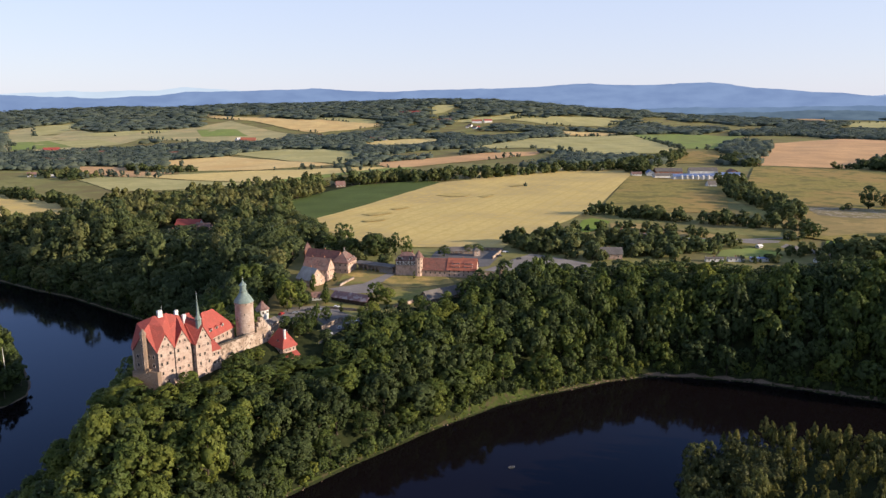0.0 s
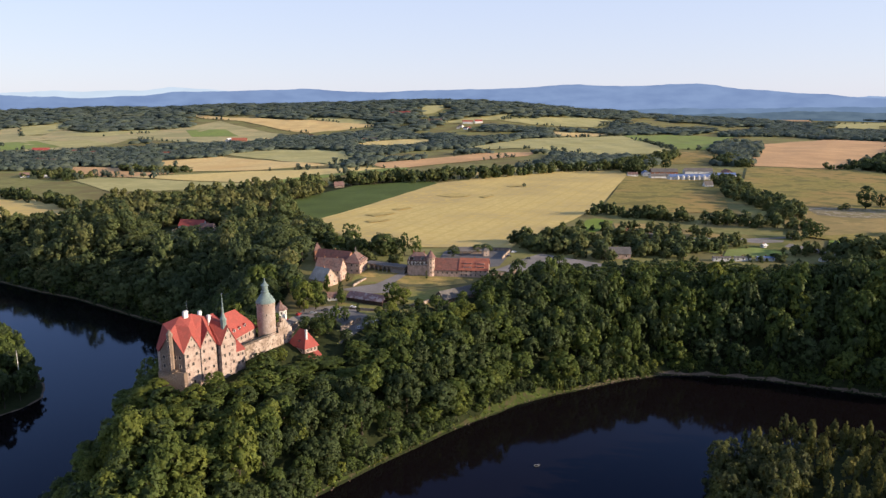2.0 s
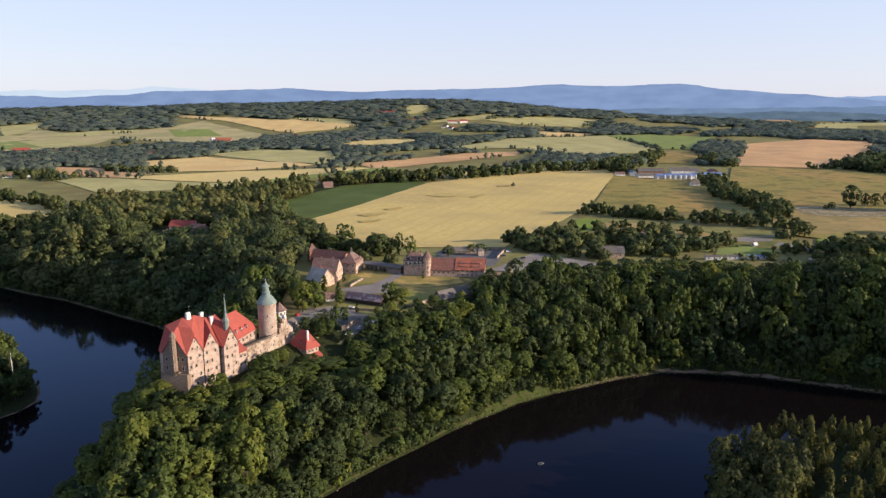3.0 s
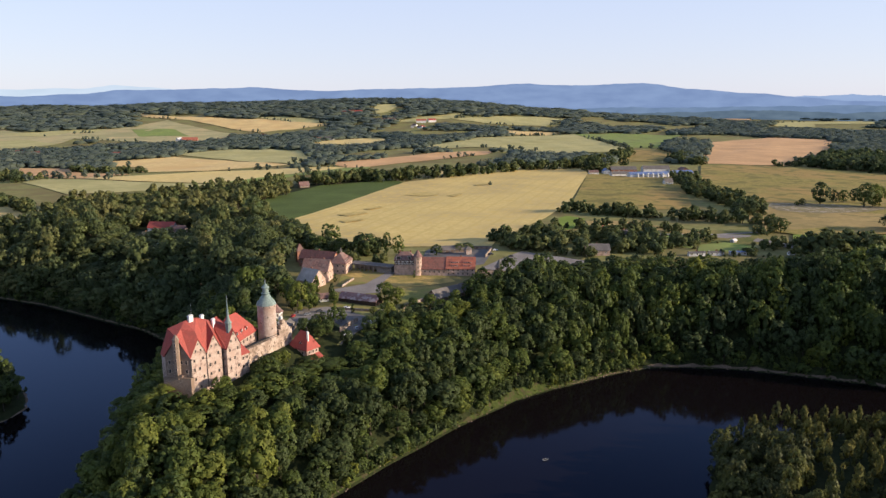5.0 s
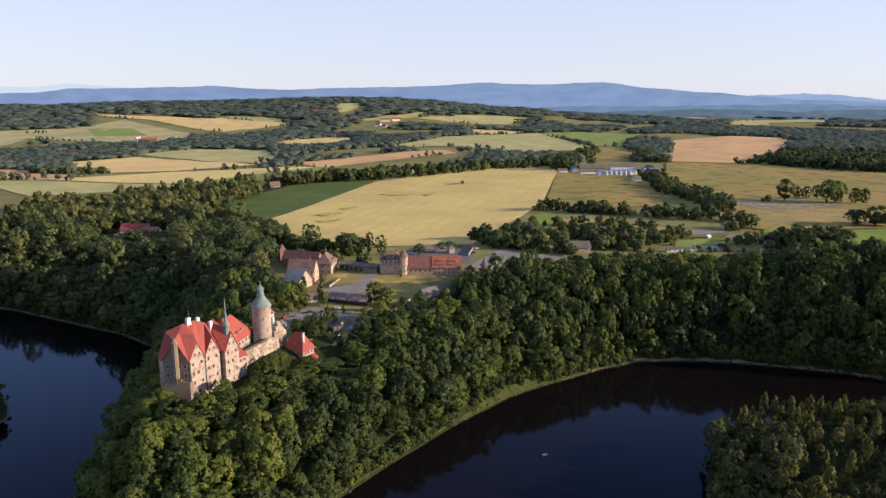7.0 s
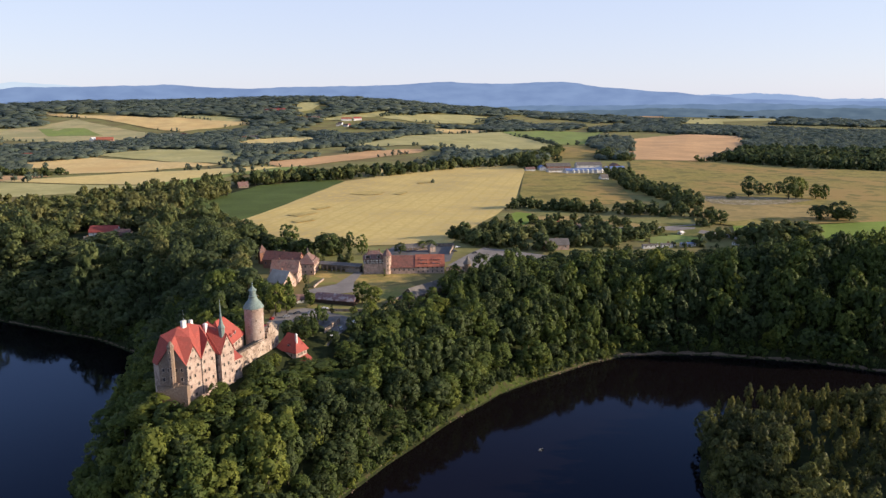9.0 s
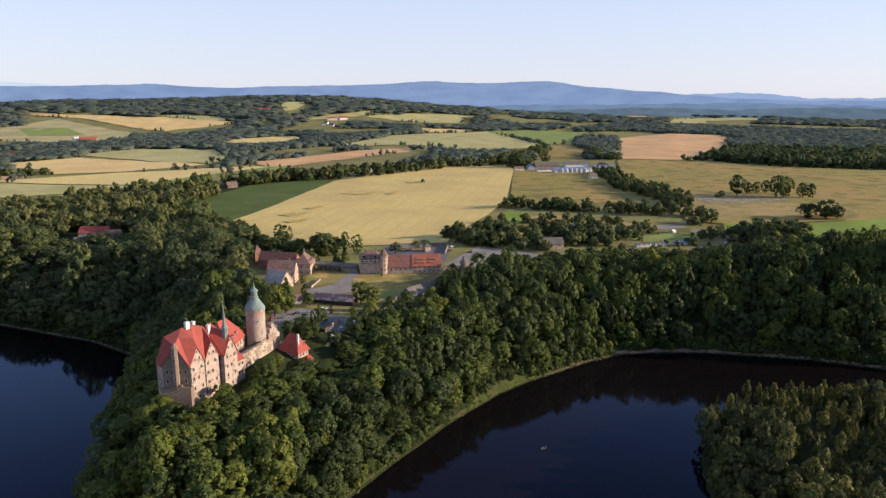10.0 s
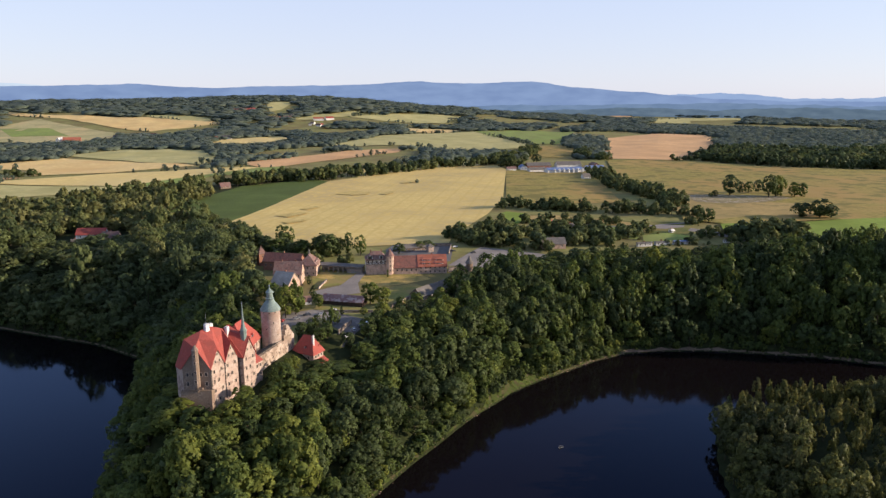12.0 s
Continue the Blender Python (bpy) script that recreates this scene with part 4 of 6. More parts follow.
inland = np.where((bx_ > -2) & (bx_ < 60), rng.uniform(4.4, 9.5, len(bx_)), rng.uniform(0.6, 4.6, len(bx_)))
bx_, by_ = bx_ - inland * 0.68 + rng.normal(0, 1, len(bx_)), by_ + inland * 0.73 + rng.normal(0, 1, len(bx_))
keep = (shore(bx_, by_)[0] > np.where(bx_ < -8, 0.5, 1.4)) & (rng.random(len(bx_)) > 0.2)
forest("bank_shrubs", bx_[keep], by_[keep], MID_CROWNS, 2.4, 5.4, M["leaf"], "bushes along the grassy bank", 22, 0.1, crown_share=1.1, category="bushes")
bx_, by_ = (np.array(v) for v in zip(*finer(BAY, 0.45)))
inland = rng.uniform(0.4, 7.0, len(bx_))
bx_, by_ = bx_ - inland * 0.68 + rng.normal(0, 0.6, len(bx_)), by_ + inland * 0.73 + rng.normal(0, 0.6, len(bx_))
keep = (shore(bx_, by_)[0] > 0.2) & (np.sin(bx_ * 0.13) + np.sin(bx_ * 0.41 + by_ * 0.3) > 0.1)
forest("bank_herbs", bx_[keep], by_[keep], TINY_CROWNS, 0.9, 1.2, M["leaf"], "tall herbs and low brush on the grassy bank", 27, 0.32, crown_share=1.3, trunk=False, category="undergrowth")
slim = (np.sin(ex * 0.05) + np.cos(ey * 0.06) > -0.4) & (ex > 118)
forest("woodland", ex[~slim], ey[~slim], SLOPE_CROWNS, 3.7, 16 * sizes(int((~slim).sum()), 0.62, 1.2, 51), M["thin_leaf"], "broadleaf wood on the low headland", 7, 0.05)
forest("woodland", ex[slim], ey[slim], SLIM_CROWNS, 2.2, 14 * sizes(int(slim.sum()), 0.55, 1.15, 52), M["thin_leaf"], "slender young birches and aspens on the low headland", 8, 0.3, crown_share=0.8)
sx, sy = scatter(WOOD_EAST, 8.3, 9, 0.5)
keep = (shore(sx, sy)[0] > np.where(sx < 78, 9, np.where(sx < 110, 5, 2.2))) & (sx < 1.07 * sy - 78)
forest("woodland", sx[keep], sy[keep], SLOPE_CROWNS, 5.5, 19 * np.where(shore(sx[keep], sy[keep])[0] < 10, 0.85, np.where((sy[keep] > 462) & (sx[keep] > 190) & (sx[keep] < 275), 0.38, np.where(sy[keep] > 448, 0.6, np.where(sy[keep] < 432, 1.25, 1.0)))), M["leaf"], "dense dark broadleaf wood on the valley side", 10, 0.04, crown_share=0.95)
# shrubs and loose stones where the valley side meets the water
gx_, gy_ = (np.array(v) for v in zip(*finer(BEACH, 1.6)))
rng = np.random.default_rng(23)
inland = rng.uniform(1.2, 9.5, len(gx_))
back_x, back_y = gx_ + rng.normal(0, 1, len(gx_)), gy_ + inland
keep = (shore(back_x, back_y)[0] > 1.0) & (rng.random(len(gx_)) > 0.12)
forest("shore_shrubs", back_x[keep], back_y[keep], MID_CROWNS, 2.6, 6.5, M["leaf"], "low willow bushes behind the shore stones", 24, 0.05, crown_share=1.1, trunk=False, category="bushes")


def loose_stones(line, step, near, far_, size, seed, label):
    """Uneven boulders and stones strewn along a waterline, in one mesh."""
    v, f = icosphere(1)
    rng = np.random.default_rng(seed)
    x, y = (np.array(c) for c in zip(*finer(line, step)))
    x, y = x + rng.normal(0, 0.6, len(x)), y + rng.uniform(near, far_, len(x))
    keep = np.abs(shore(x, y)[0]) < 4
    x, y = x[keep], y[keep]
    s = size * (0.4 + 1.2 * rng.random(len(x)) ** 3)
    w = v[None] * (0.7 + 0.5 * rng.random((len(x), len(v), 1))) * s[:, None, None] * (0.6 + 0.7 * rng.random((len(x), 1, 3))) * [1, 1, 0.6]
    w = w + np.stack([x, y, np.maximum(ground_z(x, y), 0) + 0.1], 1)[:, None]
    fs = f[None] + (np.arange(len(x)) * len(v))[:, None, None]
    return tagged(mesh_object("shore_stones", w.reshape(-1, 3), fs.reshape(-1, 3), [M["stone_shore"]]), label, "stones", kind="stuff")


loose_stones(BEACH, 0.55, -0.6, 1.8, 0.55, 25, "loose pale stones and boulders along the waterline")
loose_stones(BAY, 1.3, -0.4, 1.2, 0.45, 26, "scattered stones at the foot of the grassy bank")
qx, qy = scatter([(-560, 640), (-380, 560), (-230, 440), (-180, 380), (-100, 400), (-100, 520), (-240, 560), (-420, 690), (-560, 730)], 4.2, 63, 0.5)
edge = shore(qx, qy)[0]
keep = (edge > 0.8) & (edge < 11) & ~inside(CLEARING, qx, qy) & ~inside(CASTLE_SITE, qx, qy, 4)
forest("shore_shrubs", qx[keep], qy[keep], TINY_CROWNS, 2.9, 6.5, M["leaf"], "bushes and low trees hanging over the channel shore", 64, -0.05, crown_share=1.1, trunk=False, category="bushes")
lx, ly = scatter(WOOD_LEFT, 8.6, 11, 0.5)
near_x, near_y = scatter(WOOD_LEFT, 10.8, 17, 0.5)
lx, ly = np.concatenate([lx[ly > 700], near_x[near_y <= 700]]), np.concatenate([ly[ly > 700], near_y[near_y <= 700]])
keep = (shore(lx, ly)[0] > 1.5) & ~inside([(-282, 655), (-222, 648), (-205, 690), (-236, 706), (-284, 704)], lx, ly) & ~inside([(-176, 950), (-138, 950), (-122, 1046), (-172, 1052)], lx, ly)
lx, ly = lx[keep], ly[keep]
tall = 18 * np.where(inside([(-290, 560), (-200, 560), (-210, 690), (-300, 690)], lx, ly), 0.55, 1.0)
tall = tall * np.where((shore(lx, ly)[0] < 60) & (ly < 640), 1.1, 1.0) * (0.82 + 0.7 * np.random.default_rng(19).random(len(lx)) ** 3)
back = ly > 700
# Tint drops near the castle: the slope's shade painted into the leaves
forest("woodland", lx[~back], ly[~back], SLOPE_CROWNS, 6.6, tall[~back], M["mid_leaf"], "dense broadleaf wood along the channel", 12, np.where((lx[~back] > -210) & (ly[~back] < 580), -0.06, 0.14))
forest("woodland", lx[back], ly[back], COPSE_CROWNS, 5.9, tall[back] * 0.8, M["mid_leaf"], "dense broadleaf wood beside the maize field", 15, 0.2)
wx, wy = scatter([(-372, 330), (-240, 336), (-230, 375), (-290, 450), (-352, 494), (-372, 500)], 7.4, 13)
keep = (shore(wx, wy)[2] > 2) & (np.hypot(wx + 254, wy - 381) > 6.5)
forest("woodland", wx[keep], wy[keep], MID_CROWNS, 4.8, 17, M["leaf"], "broadleaf wood on the west headland", 14)

# hedges, avenues and copses of the plateau
ROWS = [
    ([(-680, 985), (-604, 951), (-496, 890), (-395, 797)], 22, 9, 16), ([(-420, 880), (-272, 800)], 30, 9, 14),
    ([(-64, 1085), (58, 1125), (216, 1240), (325, 1262), (430, 1400), (537, 1588)], 34, 11, 20), ([(-160, 1075), (-60, 1160), (60, 1225)], 24, 11, 15),
    ([(159, 752), (210, 716), (257, 686), (320, 655)], 24, 8, 14), ([(347, 690), (372, 764), (372, 850), (405, 970), (430, 1060)], 34, 9, 16),
    ([(60, 600), (70, 560), (130, 522)], 22, 8, 15), ([(90, 600), (150, 570), (200, 590)], 46, 8, 14), ([(120, 645), (180, 640), (235, 610)], 16, 8, 10),
    ([(-116, 640), (-112, 595), (-96, 568), (-62, 552), (-44, 549)], 20, 7, 14), ([(-104, 552), (-78, 536), (-50, 522), (-34, 514)], 12, 6, 9), ([(140, 548), (190, 535)], 34, 8, 12), ([(60, 464), (130, 492), (190, 506)], 14, 8, 8), ([(575, 1300), (560, 1400), (640, 1500)], 40, 11, 16), ([(300, 1270), (340, 1240), (345, 1180)], 30, 10, 17),
    ([(-620, 1340), (-560, 1320), (-470, 1300)], 26, 10, 14), ([(-560, 1380), (-450, 1300)], 14, 10, 9), ([(-720, 1250), (-600, 1180)], 60, 11, 14),
    ([(445, 600), (470, 598)], 12, 8, 12), ([(196, 556), (236, 566), (250, 590)], 22, 8, 10), ([(262, 538), (300, 536), (326, 552)], 14, 7, 10), ([(206, 648), (232, 628)], 10, 6, 8), ([(306, 504), (332, 522), (350, 506)], 30, 6.5, 19), ([(282, 504), (306, 502)], 12, 7, 10), ([(320, 640), (345, 628)], 14, 7, 12), ([(700, 1260), (745, 1250)], 20, 10, 14), ([(226, 516), (262, 512)], 8, 5, 6), ([(150, 545), (185, 560), (208, 545)], 22, 7, 12), ([(296, 592), (312, 598)], 9, 6, 9), ([(312, 556), (322, 548)], 8, 5, 7),
]
hx, hy, hh = [], [], []
for k, (line, width, gap, tall) in enumerate(ROWS):
    x, y = row_of(line, width, gap, 30 + k)
    hx.append(x), hy.append(y), hh.append(np.full(len(x), tall))
hx, hy, hh = np.concatenate(hx), np.concatenate(hy), np.concatenate(hh)
rng = np.random.default_rng(77)
hh = hh * rng.uniform(0.4, 1.12, len(hh))
low_x, low_y, low_h = hx + rng.normal(0, 3.5, len(hx)), hy + rng.normal(0, 3.5, len(hx)), hh * rng.uniform(0.3, 0.55, len(hx))
near = hy < 1000
join_trees("hedge_bushes", TINY_CROWNS, put(low_x, low_y)[near], low_h[near] * 0.65, low_h[near], np.clip(drift(low_x, low_y)[near] * 0.5 + rng.uniform(0.2, 0.8, int(near.sum())), 0, 1), M["mid_leaf"],
           "bushes and undergrowth below the hedge trees", trunk=False, crown_share=1.15, category="bushes", seed=81)
join_trees("hedgerow_trees", COPSE_CROWNS, put(hx, hy), hh * 0.42, hh, np.clip(drift(hx, hy) * 0.5 + rng.uniform(0.15, 0.85, len(hx)), 0, 1), M["mid_leaf"],
           "hedges, avenues and copses between the fields", crown_share=1.0, category="hedge", seed=78)

# bushes and single trees along the edges of the far fields
vx, vy = [], []
rng = np.random.default_rng(303)
for _, _, _, outline in FIELDS:
    for (ax, ay), (bx, by) in zip(outline, outline[1:] + outline[:1]):
        if min(ay, by) > 1000 and rng.random() < 0.36:
            n = int(math.hypot(bx - ax, by - ay) / 26)
            k = rng.random() + rng.normal(0, 0.16, n)
            k = np.clip(np.where(rng.random(n) > 0.6, rng.random(n), k), 0, 1)
            vx.append(ax + k * (bx - ax) + rng.normal(0, 5, n)), vy.append(ay + k * (by - ay) + rng.normal(0, 5, n))
vx, vy = np.concatenate(vx), np.concatenate(vy)
vh = rng.uniform(6, 15, len(vx))
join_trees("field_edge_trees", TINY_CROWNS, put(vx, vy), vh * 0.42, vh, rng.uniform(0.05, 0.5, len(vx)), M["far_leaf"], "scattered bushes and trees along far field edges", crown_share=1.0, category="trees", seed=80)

# far woods: all the land beyond the fields
zx, zy, zs = [], [], []
reach = 1340.0
while reach < 4550:
    gap = reach / (84 if reach < 2600 else 72)
    ang = np.arange(-0.78, 0.86, gap / reach)
    rng = np.random.default_rng(int(reach))
    a, q = ang + rng.uniform(-0.4, 0.4, len(ang)) * gap / reach, reach + rng.uniform(-0.5, 0.5, len(ang)) * gap
    zx.append(np.tan(a) * q), zy.append(q), zs.append(np.full(len(ang), gap))
    reach += gap * 1.15
qx, qy = scatter([(745, 1255), (812, 1090), (905, 1010), (1180, 905), (1900, 1345), (1060, 1345), (1000, 1500), (770, 1285)], 17, 44)
forest("distant_wood", qx, qy, TINY_CROWNS, 10.0, 21, M["mid_leaf"], "dark mixed wood beside the barley field", 45, -0.25, crown_share=1.1, trunk=False)
zx, zy, zs = np.concatenate(zx), np.concatenate(zy), np.concatenate(zs)
keep = np.ones(len(zx), bool)
for _, _, _, outline in FIELDS:
    for verge in (1.0, 1.04, 1.08):
        keep &= to_edge(outline, zx * verge, zy * verge) < -zs * 0.3
open_land = np.sin(zx * 0.006 + 1) + np.sin(zy * 0.005 + zx * 0.003) + 0.5 * np.sin(zx * 0.017 - zy * 0.013)
plain_ = (zx > 0.28 * zy) & (zy > 2300)
keep &= (open_land < np.where(plain_, 0.35, 1.25)) | ((zy > 3600) & ~plain_)
zx, zy, zs = zx[keep], zy[keep], zs[keep]
rng = np.random.default_rng(5)
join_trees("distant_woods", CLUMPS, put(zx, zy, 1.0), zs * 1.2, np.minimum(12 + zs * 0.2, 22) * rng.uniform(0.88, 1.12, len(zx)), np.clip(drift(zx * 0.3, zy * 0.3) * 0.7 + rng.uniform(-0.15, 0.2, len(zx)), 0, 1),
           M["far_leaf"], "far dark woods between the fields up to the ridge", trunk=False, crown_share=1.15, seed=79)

# ---- castle ----
AX = 51.7  # the castle's long front runs this many degrees from the x axis


def window(parent, x, y, z, w, h, turn, arch=False, trim=True, name="window"):
    """A framed window let into a wall; turn is the way its face looks, in degrees from +x of its parent."""
    m, w, h = pose(x, y, z, 0, 0, turn), 0.84 * w, 0.86 * h
    bm = bmesh.new()
    rings = []
    for x in (-0.1, 0.09):
        for q, lift in ((0.16, 0.16), (0.0, 0.0)):
            rings.append([bm.verts.new(m @ Vector((x, y_ * (w / 2 + q), z_ * (h / 2 + lift)))) for y_, z_ in ((-1, -1), (1, -1), (1, 1), (-1, 1))])
    for i in range(4):
        j = (i + 1) % 4
        for p, q in ((0, 1), (1, 3), (3, 2), (2, 0)):
            bm.faces.new((rings[p][i], rings[p][j], rings[q][j], rings[q][i]))
    ob = part(name, bm, M["stonetrim"] if trim else M["frame"], parent)
    bm = bmesh.new()
    box(bm, -0.08, 0.03, -w / 2, w / 2, -h / 2, h / 2, m=m)
    part("pane", bm, M["pane"], ob)
    return ob


def gable_wall(bm, a, b, z0, eave, apex, thick=0.6, step=0.0):
    """An upright wall from plan point a to b with a pointed top."""
    ax, ay = a
    bx, by = b
    n = Vector((by - ay, ax - bx, 0)).normalized() * thick
    mid = ((ax + bx) / 2, (ay + by) / 2)
    ring = [(ax, ay, z0), (bx, by, z0), (bx, by, eave), (*mid, apex), (ax, ay, eave)]
    front = [bm.verts.new(p) for p in ring]
    back = [bm.verts.new((p[0] - n.x, p[1] - n.y, p[2])) for p in ring]
    bm.faces.new(front)
    bm.faces.new(back[::-1])
    for i in range(5):
        j = (i + 1) % 5
        bm.faces.new((front[j], front[i], back[i], back[j]))


def chimney(parent, x, y, z0, z1, w=1.5, d=1.1, mat=None, label=""):
    bm = bmesh.new()
    box(bm, x - w / 2, x + w / 2, y - d / 2, y + d / 2, z0, z1 - 0.7, 0.05)
    box(bm, x - w / 2 - 0.12, x + w / 2 + 0.12, y - d / 2 - 0.12, y + d / 2 + 0.12, z1 - 0.7, z1 - 0.35, 0.05)
    box(bm, x - w / 2 + 0.15, x - 0.12, y - d / 2 + 0.12, y + d / 2 - 0.12, z1 - 0.35, z1)
    box(bm, x + 0.12, x + w / 2 - 0.15, y - d / 2 + 0.12, y + d / 2 - 0.12, z1 - 0.35, z1)
    return part("chimney", bm, mat or M["white"], parent, label)


def palace():
    ob = thing("palace", (-125.3, 290.4, 33.0), "tall cream-rendered castle palace with steep red tiled gable roofs", "castle", turn=AX)
    B = 33.0
    zb = lambda z: z - B
    L, F = (-5.2, 10.0), (0.0, 0.0)
    # walls
    bm = bmesh.new()
    prism(bm, [F, (16.4, 0), (17.6, 1.0), (26, 1.0), (26, 20), (6, 20), (-3.5, 15), L], 0, zb(54.6))
    part("palace_wall", bm, M["plaster"], ob, "cream patchy render over stone")
    bm = bmesh.new()
    prism(bm, [(-0.06, -0.04), (0.35, 0.3), (-4.6, 10.2), (-5.26, 9.94)], zb(45.5), zb(54.7))
    part("lake_front", bm, M["rubble"], ob, "brown stone wall facing the lake")
    bm = bmesh.new()
    prism(bm, [(-0.9, -0.5), (0.8, -0.5), (1.4, 0.35), (-5.2, 11.3), (-6.6, 10.4)], 0, zb(45.6))
    part("plinth", bm, M["rubble"], ob, "brown rubble-stone battered base")
    walls = [((0, -0.05), (8.2, -0.05), 54.8, 61.9), ((8.2, -0.05), (16.4, -0.05), 54.8, 61.9), ((17.5, -2.2), (25.5, -2.2), 54.0, 61.7)]
    for a, b, eave, apex in walls:
        bm = bmesh.new()
        gable_wall(bm, a, b, 0 if a[0] > 17 else zb(54), zb(eave), zb(apex))
        part("gable", bm, M["plaster"], ob, "cream stepped gable with small windows")
    bm = bmesh.new()
    box(bm, 17.5, 25.5, -1.9, 4, 0, zb(54))
    part("gable_bay", bm, M["plaster"], ob)
    bm = bmesh.new()
    gable_wall(bm, (L[0], L[1]), F, zb(54), zb(54.9), zb(63.9))
    part("gable", bm, M["rubble"], ob, "brown stone gable over the lake")
    # roofs
    V = [(-0.35, -0.45, 54.4), (8.2, -0.35, 54.6), (16.5, -0.35, 54.4)]
    G = [(4.1, -0.5, 62.1), (12.3, -0.5, 62.1)]
    R = [(3.6, 7.4, 68.9), (9.7, 7.2, 68.9)]
    K, S = (4.1, 1.2, 65.2), (13.4, 5.2, 67.0)
    T = [(8.9, 3.2, 62.6), (16.5, 7.4, 66.0)]
    A0, A1, HL = (-3.3, 4.4, 64.0), (0.4, 5.6, 66.5), (-2.0, 11.4, 66.3)
    LE = (-5.7, 10.4, 54.9)
    planes = [(V[0], G[0], K), (V[0], K, A1), (V[0], A1, A0), (G[0], V[1], T[0]), (G[0], T[0], K), (A1, K, R[0]), (K, T[0], R[1], R[0]), (V[1], G[1], S), (V[1], S, T[0]), (T[0], S, R[1]),
              (G[1], V[2], T[1], S), (S, T[1], R[1]), (A0, A1, HL, LE), (A1, R[0], HL), (HL, R[0], R[1], (9.7, 20.6, 55)), (R[1], T[1], (16.5, 20.6, 55), (9.7, 20.6, 55)), (HL, (9.7, 20.6, 55), (-3.7, 15.4, 54.8), LE)]
    for p in planes:
        bm = bmesh.new()
        slab(bm, [(x, y, zb(z)) for x, y, z in p], 0.35)
        part("roof_slope", bm, M["red_tile"], ob, "steep bright red plain-tile roof")
    a, b, c = (17.2, -2.6, 53.6), (21.5, -2.6, 61.9), (25.8, -2.6, 53.6)
    back = (21.5, 8, 66.2)
    for p in [(a, b, back, (17.0, 7.4, 66.2)), (b, c, (26.3, 8, 54), back), (back, (26.3, 8, 54), (26.3, 20.6, 54), (16.5, 20.6, 55), (17, 7.4, 66.2)), ((16.4, -0.2, 54.5), a, (17.0, 7.4, 66.2))]:
        bm = bmesh.new()
        slab(bm, [(x, y, zb(z)) for x, y, z in p], 0.35)
        part("roof_slope", bm, M["red_tile"], ob, "red tiled roof behind the third gable")
    # oriel turret on the lake front
    ox, oy = -3.1, 4.6
    bm = bmesh.new()
    lathe(bm, [(0.5, zb(45)), (1.35, zb(47.5)), (1.35, zb(62.6)), (1.5, zb(62.7)), (1.5, zb(63.2)), (0.1, zb(65.4))], 8, pose(ox - 0.3, oy - 0.15, 0))
    oriel = part("oriel", bm, M["rubble"], ob, "tall narrow stone oriel with small windows")
    for k, z in enumerate((50.0, 54.0, 58.0, 61.0)):
        window(ob, ox - 0.3 - 1.3 * math.cos(radians(27)), oy - 0.15 - 1.3 * math.sin(radians(27)), zb(z), 0.8, 1.3, 207)
    bm = bmesh.new()
    box(bm, -1.9, 0, -2.4, 2.4, zb(46.2), zb(46.6), 0.06, pose(-2.6, 5.0, 0, 0, 0, 27.5))
    box(bm, -1.9, -1.7, -2.4, 2.4, zb(46.6), zb(47.6), 0.03, pose(-2.6, 5.0, 0, 0, 0, 27.5))
    part("balcony", bm, M["rubble"], ob, "small stone balcony under the oriel")
    # windows: gabled front, then lake front
    for s0, face in ((4.1, -0.05), (12.3, -0.05), (21.5, -2.2)):
        window(ob, s0, face, zb(59.6), 0.7, 0.95, -90)
        for d in (-1.3, 1.3):
            window(ob, s0 + d, face, zb(56.6), 0.85, 1.3, -90)
        for z, h, ds in ((52.6, 1.6, (-2.3, 2.2)), (48.4, 1.7, (-2.3, 0.3)), (44.2, 1.6, (-2.1, 2.3)), (40.0, 1.5, (0.4,))):
            for d in ds:
                window(ob, s0 + d, face - 0.02, zb(z), 1.0, h, -90)
    dx, dy = -0.461, 0.887
    for k in (1.9, 4.0, 7.2, 9.4):
        for z, h in ((52.3, 1.7), (48.3, 1.9)):
            if k in (4.0, 7.2) and z < 49:
                continue
            window(ob, dx * k - 0.12, dy * k - 0.06, zb(z), 1.05, h, 207.4)
    # rain pipes in the valleys between the gables
    for x, y, top in ((8.2, -0.32, 54.4), (16.9, -0.3, 53.6), (0.05, -0.3, 54.0)):
        bm = bmesh.new()
        lathe(bm, [(0.14, zb(38.5)), (0.14, zb(top - 0.6)), (0.3, zb(top - 0.4)), (0.3, zb(top))], 8, pose(x, y, 0))
        part("rain_pipe", bm, M["dark_slate"], ob, "dark rain pipe with hopper head")
    # chimneys
    chimney(ob, 6.2, 6.4, zb(64), zb(71.2), 2.1, 1.3, label="broad white chimney stack")
    chimney(ob, 20.5, 17.5, zb(54), zb(65.8), 1.6, 1.3, label="white chimney stack")
    chimney(ob, 17.4, 5.6, zb(60), zb(66.8), 1.6, 1.3, label="white chimney stack")
    # copper ridge turret with its needle spire
    bm = bmesh.new()
    lathe(bm, [(1.45, zb(59.0)), (1.35, zb(64.4)), (1.6, zb(64.6)), (1.6, zb(64.9)), (0.9, zb(66.2)), (0.55, zb(68.5)), (0.1, zb(76.2)), (0.03, zb(76.6))], 8, pose(20.9, -0.2, 0))
    spire = part("ridge_turret", bm, M["copper"], ob, "slim green copper ridge turret with needle spire")
    bm = bmesh.new()
    lathe(bm, [(0.02, zb(76.5)), (0.24, zb(76.7)), (0.24, zb(76.9)), (0.03, zb(77.1)), (0.02, zb(77.9))], 8, pose(20.9, -0.2, 0))
    part("finial", bm, M["metal"], spire)
    bm = bmesh.new()
